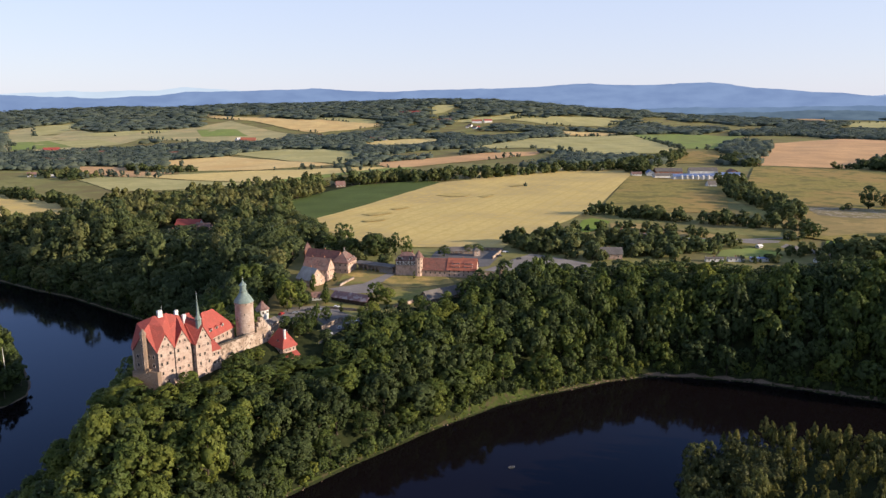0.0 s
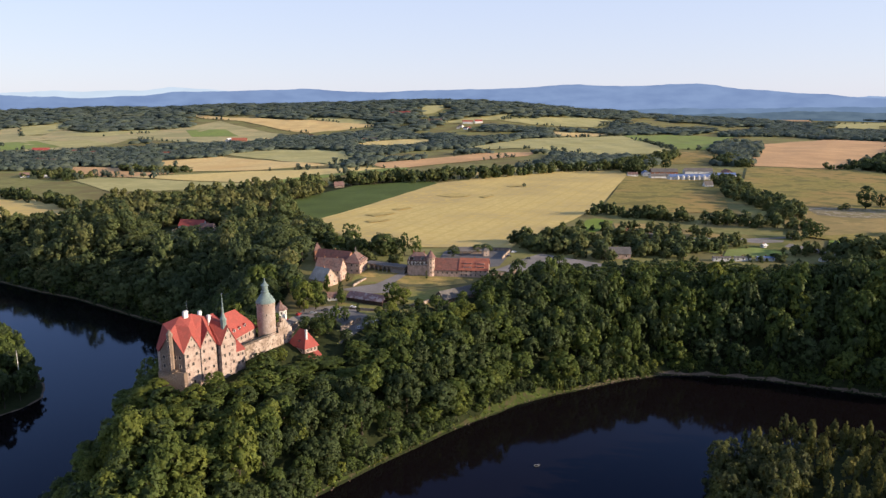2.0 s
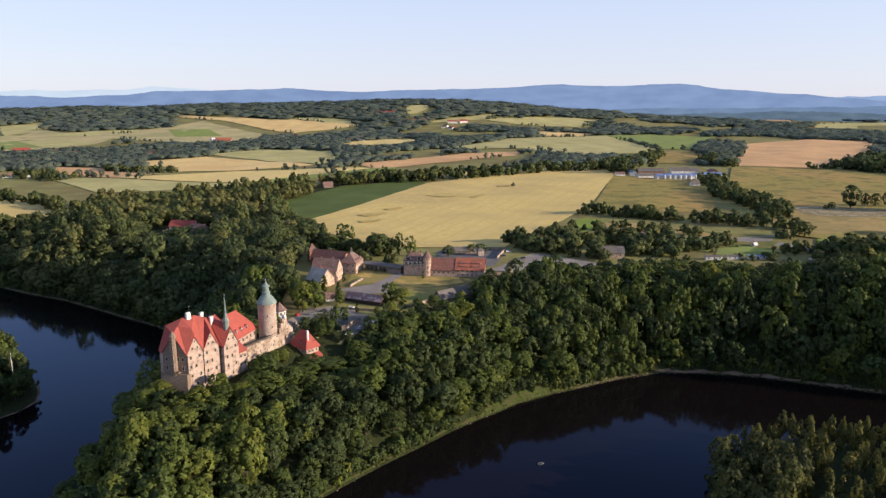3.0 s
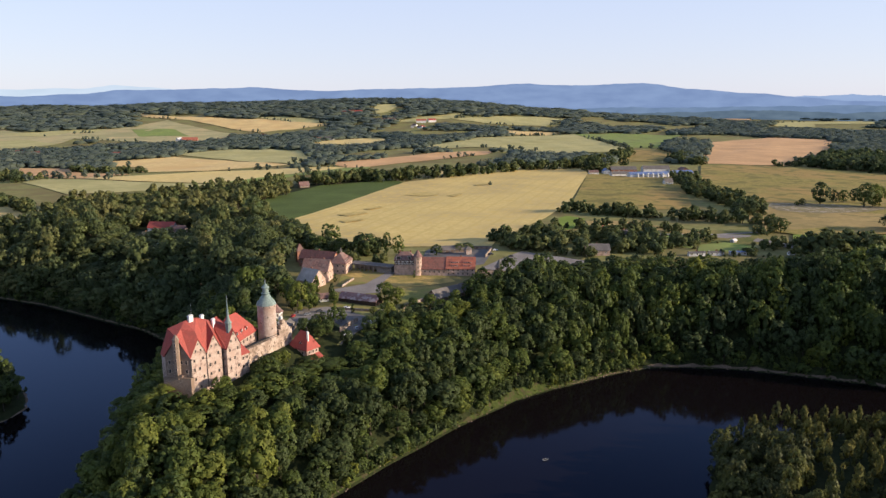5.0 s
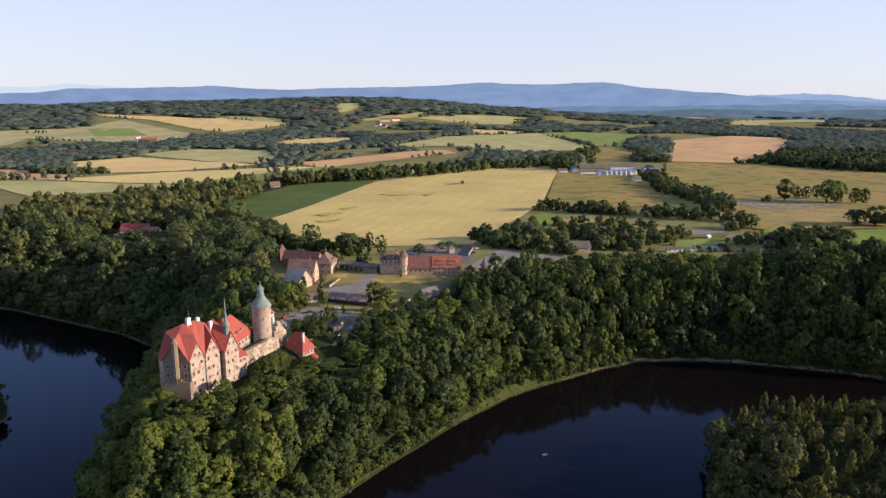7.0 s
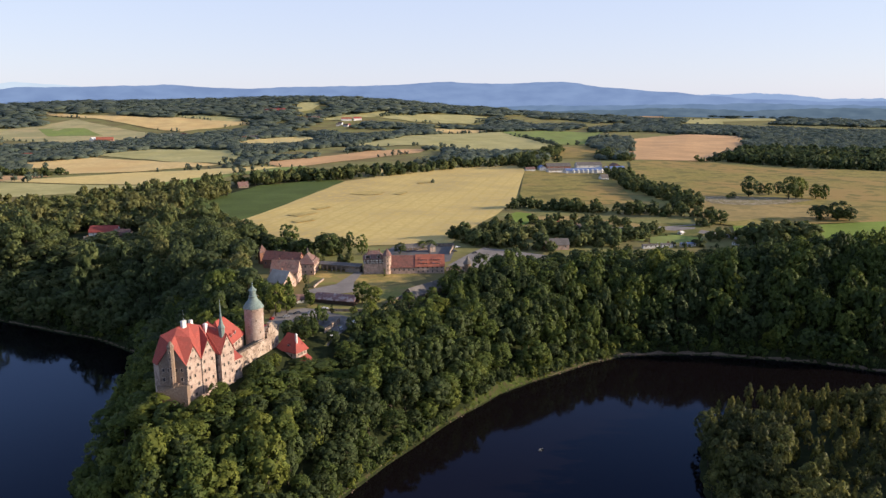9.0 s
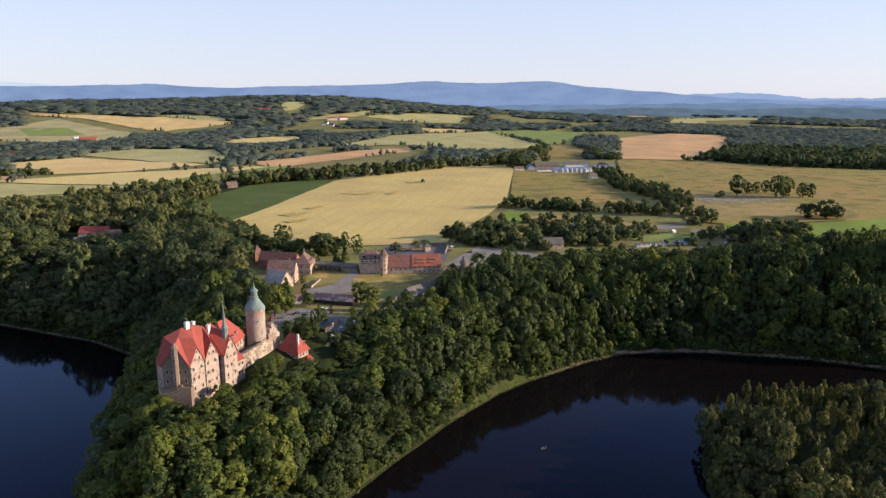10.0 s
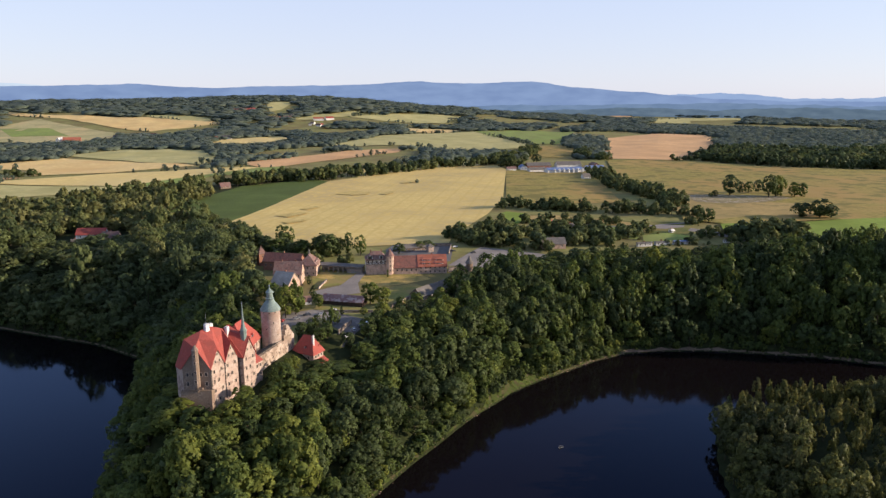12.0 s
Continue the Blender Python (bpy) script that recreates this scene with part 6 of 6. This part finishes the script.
    t = thing("round_pavilion", (-101.5, 377.0, gz(-101.5, 377) + 1.6), "eight-sided pale pavilion with brown tent roof", "pavilion")
    bm = bmesh.new()
    lathe(bm, [(3.4, -3.5), (3.4, 6.4)], 8)
    part("pavilion_wall", bm, M["white"], t)
    bm = bmesh.new()
    lathe(bm, [(4.3, 6.2), (2.0, 8.6), (0.1, 11.0)], 8)
    part("pavilion_roof", bm, M["brown_tile"], t, "brown tent roof")
    for k in range(8):
        a = 22.5 + 45 * k
        window(t, 3.15 * math.cos(radians(a)), 3.15 * math.sin(radians(a)), 4.6, 0.9, 1.5, a)
    house("outbuilding", (-95.5, 364.0, gz(-95, 364)), 72, 14, 5, 3.6, 5.4, M["curtain"], M["slate"], "low stone bridge house with slate roof", 0, 1, 4, 1, 0)
    for a, b, tall in (((24.5, 474), (39, 474.5), 3.4), ((38, 524), (48, 553), 2.4), ((48, 553), (10, 562), 2.4), ((-100, 545), (-106, 527), 3.2), ((-102, 526), (-101, 514), 3.2),
                       ((-69, 452), (-62, 470), 1.4), ((-92, 350), (-90, 376), 1.6), ((-84, 352), (-84, 374), 1.6), ((-66, 362), (-57, 378), 2.6), ((-70, 403), (-42, 396), 1.3), ((-30, 402), (2, 436), 2.0)):
        stone_wall(a, b, tall)


def car(x, y, turn, paint, label):
    """A parked car: shaped body, cabin, panes, lamps and four wheels."""
    ob = thing("car", (x, y, gz(x, y) + 0.22), label, "car", "parked cars", turn=turn)
    side = [(-2.1, 0.3), (-2.1, 0.75), (-1.95, 0.95), (-0.95, 1.02), (0.85, 1.0), (1.95, 0.86), (2.12, 0.6), (2.12, 0.3)]
    cab = [(-1.9, 0.98), (-1.45, 1.46), (0.25, 1.48), (1.0, 0.99)]
    for nm, ring, half, mat in (("body", side, 0.86, paint), ("cabin", cab, 0.72, paint)):
        bm = bmesh.new()
        prism(bm, ring, -half, half, Matrix(((1, 0, 0, 0), (0, 0, 1, 0), (0, 1, 0, 0), (0, 0, 0, 1))))
        bmesh.ops.bevel(bm, geom=bm.edges[:], offset=0.06, segments=1, affect="EDGES")
        part(nm, bm, mat, ob)
    for s in (-1, 1):
        bm = bmesh.new()
        box(bm, -1.3, 0.45, s * 0.715 - 0.02, s * 0.715 + 0.02, 1.05, 1.38)
        part("side_window", bm, M["pane"], ob)
    for x0, z0, x1, z1, nm in ((0.32, 1.46, 0.98, 1.02, "windscreen"), (-1.5, 1.44, -1.88, 1.02, "rear_window")):
        bm = bmesh.new()
        slab(bm, [(x0, -0.6, z0 + 0.05), (x1, -0.6, z1 + 0.05), (x1, 0.6, z1 + 0.05), (x0, 0.6, z0 + 0.05)], 0.05)
        part(nm, bm, M["pane"], ob)
    for wx in (-1.3, 1.35):
        for s in (-1, 1):
            bm = bmesh.new()
            lathe(bm, [(0.3, -0.1), (0.33, -0.06), (0.33, 0.06), (0.3, 0.1)], 14, Matrix.Translation((wx, s * 0.8, 0.33)) @ Euler((radians(90), 0, 0)).to_matrix().to_4x4())
            part("wheel", bm, M["rubber"], ob)
    return ob


rowing_boat(30.8, 289.0, 25)
gate_block()
long_house()
arcade()
court()
PAINTS = [plain("white_car_paint", (0.75, 0.75, 0.74), 0.25), plain("silver_car_paint", (0.4, 0.42, 0.44), 0.3, 0.6), plain("dark_car_paint", (0.04, 0.045, 0.055), 0.25), plain("red_car_paint", (0.35, 0.03, 0.025), 0.3)]
for x, y, turn, p, label in ((-72, 397, 20, 1, "silver parked car on the yard"), (-61.7, 359.5, 10, 0, "white parked car beside the rock"), (-57, 368, 95, 1, "silver parked car in the shade"),
                             (-53, 373, 98, 2, "dark parked car in the shade"), (-49, 377, 100, 0, "white parked car in the shade"), (-80, 398, 200, 2, "dark parked car on the asphalt"),
                             (-86, 392, 15, 1, "silver parked car on the asphalt"), (-64, 404, 5, 0, "white parked car beside the shed"), (44, 533, 8, 2, "dark parked car on the gravel"),
                             (58, 524, 190, 2, "dark parked car on the gravel"), (50, 548, 12, 0, "white van parked at the wall"), (-98, 378, 60, 3, "red parked car beside the pavilion"), (-94, 390, 70, 3, "red parked car near the bridge")):
    car(x, y, turn, PAINTS[p], label)

# farm across the wheat
for args in (((393, 1097), 2, 66, 16, 5.0, 8.5, "white", "blue_roof", "long cattle barn with blue-grey sheet roof"), ((352, 1118), 5, 30, 12, 4, 7.5, "white", "slate", "pale barn with grey roof"),
             ((380, 1180), -3, 44, 15, 5, 10, "brick", "slate", "large barn with dark slate roof"), ((440, 1185), -3, 46, 15, 5, 10, "white", "slate", "large pale barn with grey roof"),
             ((345, 1165), 80, 26, 12, 4.5, 8, "white", "blue_roof", "machine hall with blue sheet roof"), ((455, 1110), 4, 34, 13, 4.5, 8.5, "white", "blue_roof", "low pale farm building with blue-grey roof"),
             ((380, 988), 6, 12, 9, 3.8, 8.4, "white", "slate", "small white house with steep grey roof"), ((318, 1150), 0, 16, 9, 3.5, 6.5, "white", "brown_tile", "small white farm shed with brown roof"), ((480, 1160), 85, 24, 12, 4.5, 8.5, "brick", "brown_tile", "farm barn with brown roof")):
    (x, y), turn, w, d, e, r, wall, roof, label = args
    house("farm_building", (x, y, gz(x, y)), turn, w, d, e, r, M[wall], M[roof], label, 0, 1, max(3, int(w / 8)), 2, 0, "barn", "farm buildings")
for k in range(7):
    x, y = 372 + 8.2 * k, 1087 - 0.2 * k
    ob = thing("silo_tank", (x, y, gz(x, y)), "white upright feed tank in front of the barn", "tank", "farm tanks")
    bm = bmesh.new()
    lathe(bm, [(1.7, 0), (1.7, 5.6), (1.2, 6.6), (0.2, 7.1)], 16)
    part("shell", bm, M["white"], ob)
    bm = bmesh.new()
    lathe(bm, [(1.76, 2.6), (1.76, 2.8)], 16)
    part("band", bm, M["metal"], ob)

# hamlet on the right and houses strewn over the land
for (x, y), turn, w, d, e, r, wall, roof, label in (
        ((158, 606), 40, 9, 7, 3.5, 8.0, "white", "red_tile", "small house with steep red roof in the copse"), ((176, 600), 10, 8, 6, 3, 5.5, "timber", "slate", "grey garden shed in the copse"),
        ((129, 531), -6, 19, 11, 4.5, 8.6, "pink", "slate", "house with long grey slate roof in the trees"), ((206, 518), -2, 13, 3.4, 3.0, 3.5, "white", "slate", "long white cabin row with slate roof"),
        ((222, 517.5), -2, 12, 3.4, 3.0, 3.5, "white", "slate", "long white cabin row with slate roof"), ((240, 517), -2, 14, 3.4, 2.8, 3.3, "white", "blue_roof", "long white cabin row with blue windows"),
        ((260, 563), 30, 4.5, 3.5, 2.2, 3.2, "white", "white", "white marquee on the grass"), ((284, 516), 15, 6, 3, 2.4, 2.9, "white", "slate", "pale caravan between bushes"), ((296, 522), 50, 6, 3, 2.4, 2.9, "white", "slate", "pale caravan between bushes"),
        ((-251, 683), -10, 25, 11, 4.5, 9.6, "white", "red_tile", "red-roofed house in a wood clearing"), ((-234, 674), -10, 14, 9, 3.4, 7.4, "pink", "brown_tile", "lower brown-roofed house wing in a wood clearing"), ((-261, 664), 10, 6, 5, 2.4, 3.6, "white", "slate", "white garage in a wood clearing"),
        ((-152, 1032), 20, 14, 10, 3.5, 8.5, "rubble", "brown_tile", "lone stone house with pinkish roof behind the maize"),
        ((-656, 1735), 5, 34, 14, 5, 11, "white", "red_tile", "far house with bright red roof"), ((-760, 1540), 8, 30, 14, 5, 8, "white", "white", "far pale sheet-roofed hall"), ((-1055, 1900), 15, 40, 15, 5, 11, "brick", "red_tile", "far red-roofed farmhouse among trees"),
        ((-811, 1500), 20, 26, 14, 5, 11, "brick", "brown_tile", "far brown-roofed farmhouse among trees"), ((-850, 1515), -20, 26, 14, 5, 11, "brick", "orange_tile", "far red-brown farmhouse among trees"), ((-666, 2420), 5, 50, 18, 7, 14, "brick", "orange_tile", "far long house with orange roof"),
        ((-700, 2425), 60, 22, 16, 7, 14, "white", "white", "far white house among trees"), ((-280, 2330), 0, 40, 16, 6, 11, "white", "slate", "far pale barn beside fields"), ((-249, 2400), 10, 34, 16, 6, 12, "white", "orange_tile", "far village house with tiled roof"),
        ((-205, 2410), -10, 30, 16, 6, 12, "white", "slate", "far village house with tiled roof"), ((-146, 3500), 5, 70, 24, 9, 18, "brick", "red_tile", "far red-roofed manor on the hill"), ((-190, 3480), -20, 44, 22, 9, 18, "white", "red_tile", "far red-roofed house on the hill"),
        ((-51, 3190), 0, 36, 20, 7, 14, "white", "slate", "far white village house with slate roof"), ((-20, 3180), 30, 36, 20, 7, 14, "white", "orange_tile", "far village house with tiled roof"), ((20, 3200), 10, 36, 20, 7, 14, "white", "brown_tile", "far village house with tiled roof"),
        ((152, 3150), 0, 44, 20, 8, 15, "white", "orange_tile", "far village house with tiled roof"), ((200, 3160), 15, 36, 20, 8, 15, "white", "red_tile", "far village house with tiled roof"), ((-492, 2520), 10, 40, 18, 6, 12, "white", "white", "far white farmhouse among trees"),
        ((-673, 1215), 10, 16, 8, 3, 5, "white", "white", "far white shed beside a copse"), ((-720, 1225), 30, 14, 9, 4, 8, "white", "brown_tile", "far cottage in a copse")):
    far = y > 1400
    house("house", (x, y, gz(x, y)), turn, w, d, e, r, M[wall], M[roof], label, 0, 1, 3 if not far else 4, 1, 0 if far else 1, "house", "far houses" if far else "hamlet houses")

# trees that stand by themselves round the yard and on the pastures
slims = [tree_thing(s) for s in SLIM_CROWNS[:2]]
airy = tree_thing(crown_shape(120, 40, 13, 0.13, 1.5, 0.7, 1))
used = set()


def lone(kind, x, y, r, h, label, group="yard trees"):
    m = pose(x, y, gz(x, y) - 0.2, 0, 0, (x * 37 + y * 13) % 360)
    if kind in used:
        ob = copy_thing(kind, m)
    else:
        used.add(kind)
        ob = kind
        ob.matrix_basis = m
    ob.scale = (r, r, h / 4)
    return tagged(ob, label, "tree", group)


for k, (x, y, r, h) in enumerate(((-55, 543, 9.5, 19), (-47, 545, 6, 14), (-73, 547, 6.5, 15), (-92, 560, 6, 14), (-100, 566, 6, 14), (1, 537, 5, 9.5), (-41, 413, 5.6, 14), (-34, 409, 5.0, 12), (-48, 392, 2.4, 5), (-24, 402, 3.4, 7), (-62, 352, 3.4, 8), (-80, 362, 3.4, 8), (-66, 378, 3.2, 9), (-101, 309, 3.0, 8.5), (-97.5, 314.5, 3.2, 8), (-94, 320, 3.0, 9), (-90.5, 326, 2.8, 7.5), (-98, 319, 1.8, 5), (-92, 397, 5.8, 20), (-86, 402, 5.4, 18), (-83, 410, 3.4, 9), (-76, 377, 2.8, 7), (-85, 361, 3.6, 9), (-76, 353, 3.4, 8), (-72, 358, 3.2, 9), (-79, 370, 3.0, 8), (-54, 346, 3.6, 8), (-58, 343, 4.0, 10), (-28, 388, 3.2, 6), (-40, 377, 5.2, 15), (-35, 369, 5.6, 16), (-30, 379, 5.0, 14), (-44, 370, 4.6, 13), (-50, 362, 4.8, 13), (-22, 385, 5.0, 14), (18, 431, 5.0, 14), (24, 441, 5.2, 15), (12, 423, 4.6, 13), (2, 411, 4.4, 11), (-14, 403, 4.2, 10), (329, 1190, 13, 26), (317, 1202, 8, 17), (414, 1272, 10, 18), (396, 1290, 9, 17), (-72, 413, 3.2, 9), (-84, 410, 3.0, 8),
                              (20, 549, 5, 7), (28, 551, 5, 7), (-98, 415, 4.6, 17), (-102, 424, 4.6, 16), (-96, 405, 4.2, 17), (469, 763, 11, 28), (495, 777, 5, 17), (506, 775, 6, 17), (524, 780, 6.5, 18), (502, 733, 9, 30), (516, 738, 8, 28), (528, 743, 6.5, 25), (536, 729, 8, 20), (546, 727, 6, 19), (433, 599, 10, 16), (446, 589, 11, 21), (456, 585, 7, 15), (444, 758, 4, 9), (436, 756, 2.6, 6), (323, 598, 6.5, 15), (316, 600, 5, 9))):
    kind = kinds[k % 10]
    m = pose(x, y, gz(x, y) - 0.2, 0, 0, (x * 37 + y * 13) % 360)
    ob = copy_thing(kind, m)
    ob.scale = (r, r, h / 4)
    tagged(ob, "round leafy broadleaf tree standing by itself", "tree", "lone trees")
for x, y, r, h in ((-91, 436, 2.2, 11), (-84, 440, 1.8, 9), (-85, 442, 2.8, 12), (-74, 426, 2.4, 11), (-69, 366, 3.0, 15), (-72, 372, 2.2, 10), (-20, 470, 1.1, 6), (-75, 430, 1.8, 8), (-74, 464, 2.0, 7), (-60, 396, 1.6, 6)):
    lone(slims[int(x) % 2], x, y, r, h, "slender upright tree beside the yard")
for x, y, r, h in ((-38, 545, 4.6, 19), (-29, 541, 4.8, 17), (-88, 590, 6, 20), (-82, 594, 5, 18)):
    lone(airy, x, y, r, h, "tall airy tree with thin foliage at the field edge")


# ---- far villages and small things ----
rng = random.Random(901)
for vx0, vy0, count, spread in ((-535, 1960, 5, 40), (-470, 2620, 6, 70), (-255, 2480, 5, 60), (-60, 3260, 5, 70), (-930, 1760, 4, 50), (120, 2950, 4, 60)):
    for k in range(count):
        x, y = vx0 + rng.uniform(-spread, spread) * 1.6, vy0 + rng.uniform(-spread, spread)
        w, d = rng.uniform(13, 22), rng.uniform(9, 12)
        wall, roof, words = rng.choice((("white", "orange_tile", "far white village house with tiled roof"), ("white", "brown_tile", "far white village house with brown roof"),
                                        ("pink", "red_tile", "far pinkish village house with red roof"), ("white", "slate", "far white village house with grey roof")))
        house("house", (x, y, gz(x, y)), rng.uniform(-40, 40), w, d, 5.5, 10.5, M[wall], M[roof], words, 0, 1, 3, 1, 1, "house", "far houses")


def dead_birch(x, y):
    """A bare, bleached birch: a tapered stem with a few broken limbs."""
    ob = thing("dead_birch", (x, y, gz(x, y) - 0.3), "bare bleached birch stem among the leafy trees", "tree")
    bm = bmesh.new()
    lathe(bm, [(0.34, 0), (0.26, 5), (0.2, 13), (0.08, 20)], 9)
    part("trunk", bm, M["white"], ob, "pale bleached trunk")
    for k in range(6):
        bm = bmesh.new()
        lathe(bm, [(0.09, 0), (0.03, 1.8 + 0.3 * (k % 3))], 6, pose(0, 0, 11 + 1.4 * k, 50, 0, 67 * k))
        part("limb", bm, M["bark"], ob)
    return ob


dead_birch(-257.0, 387.0)
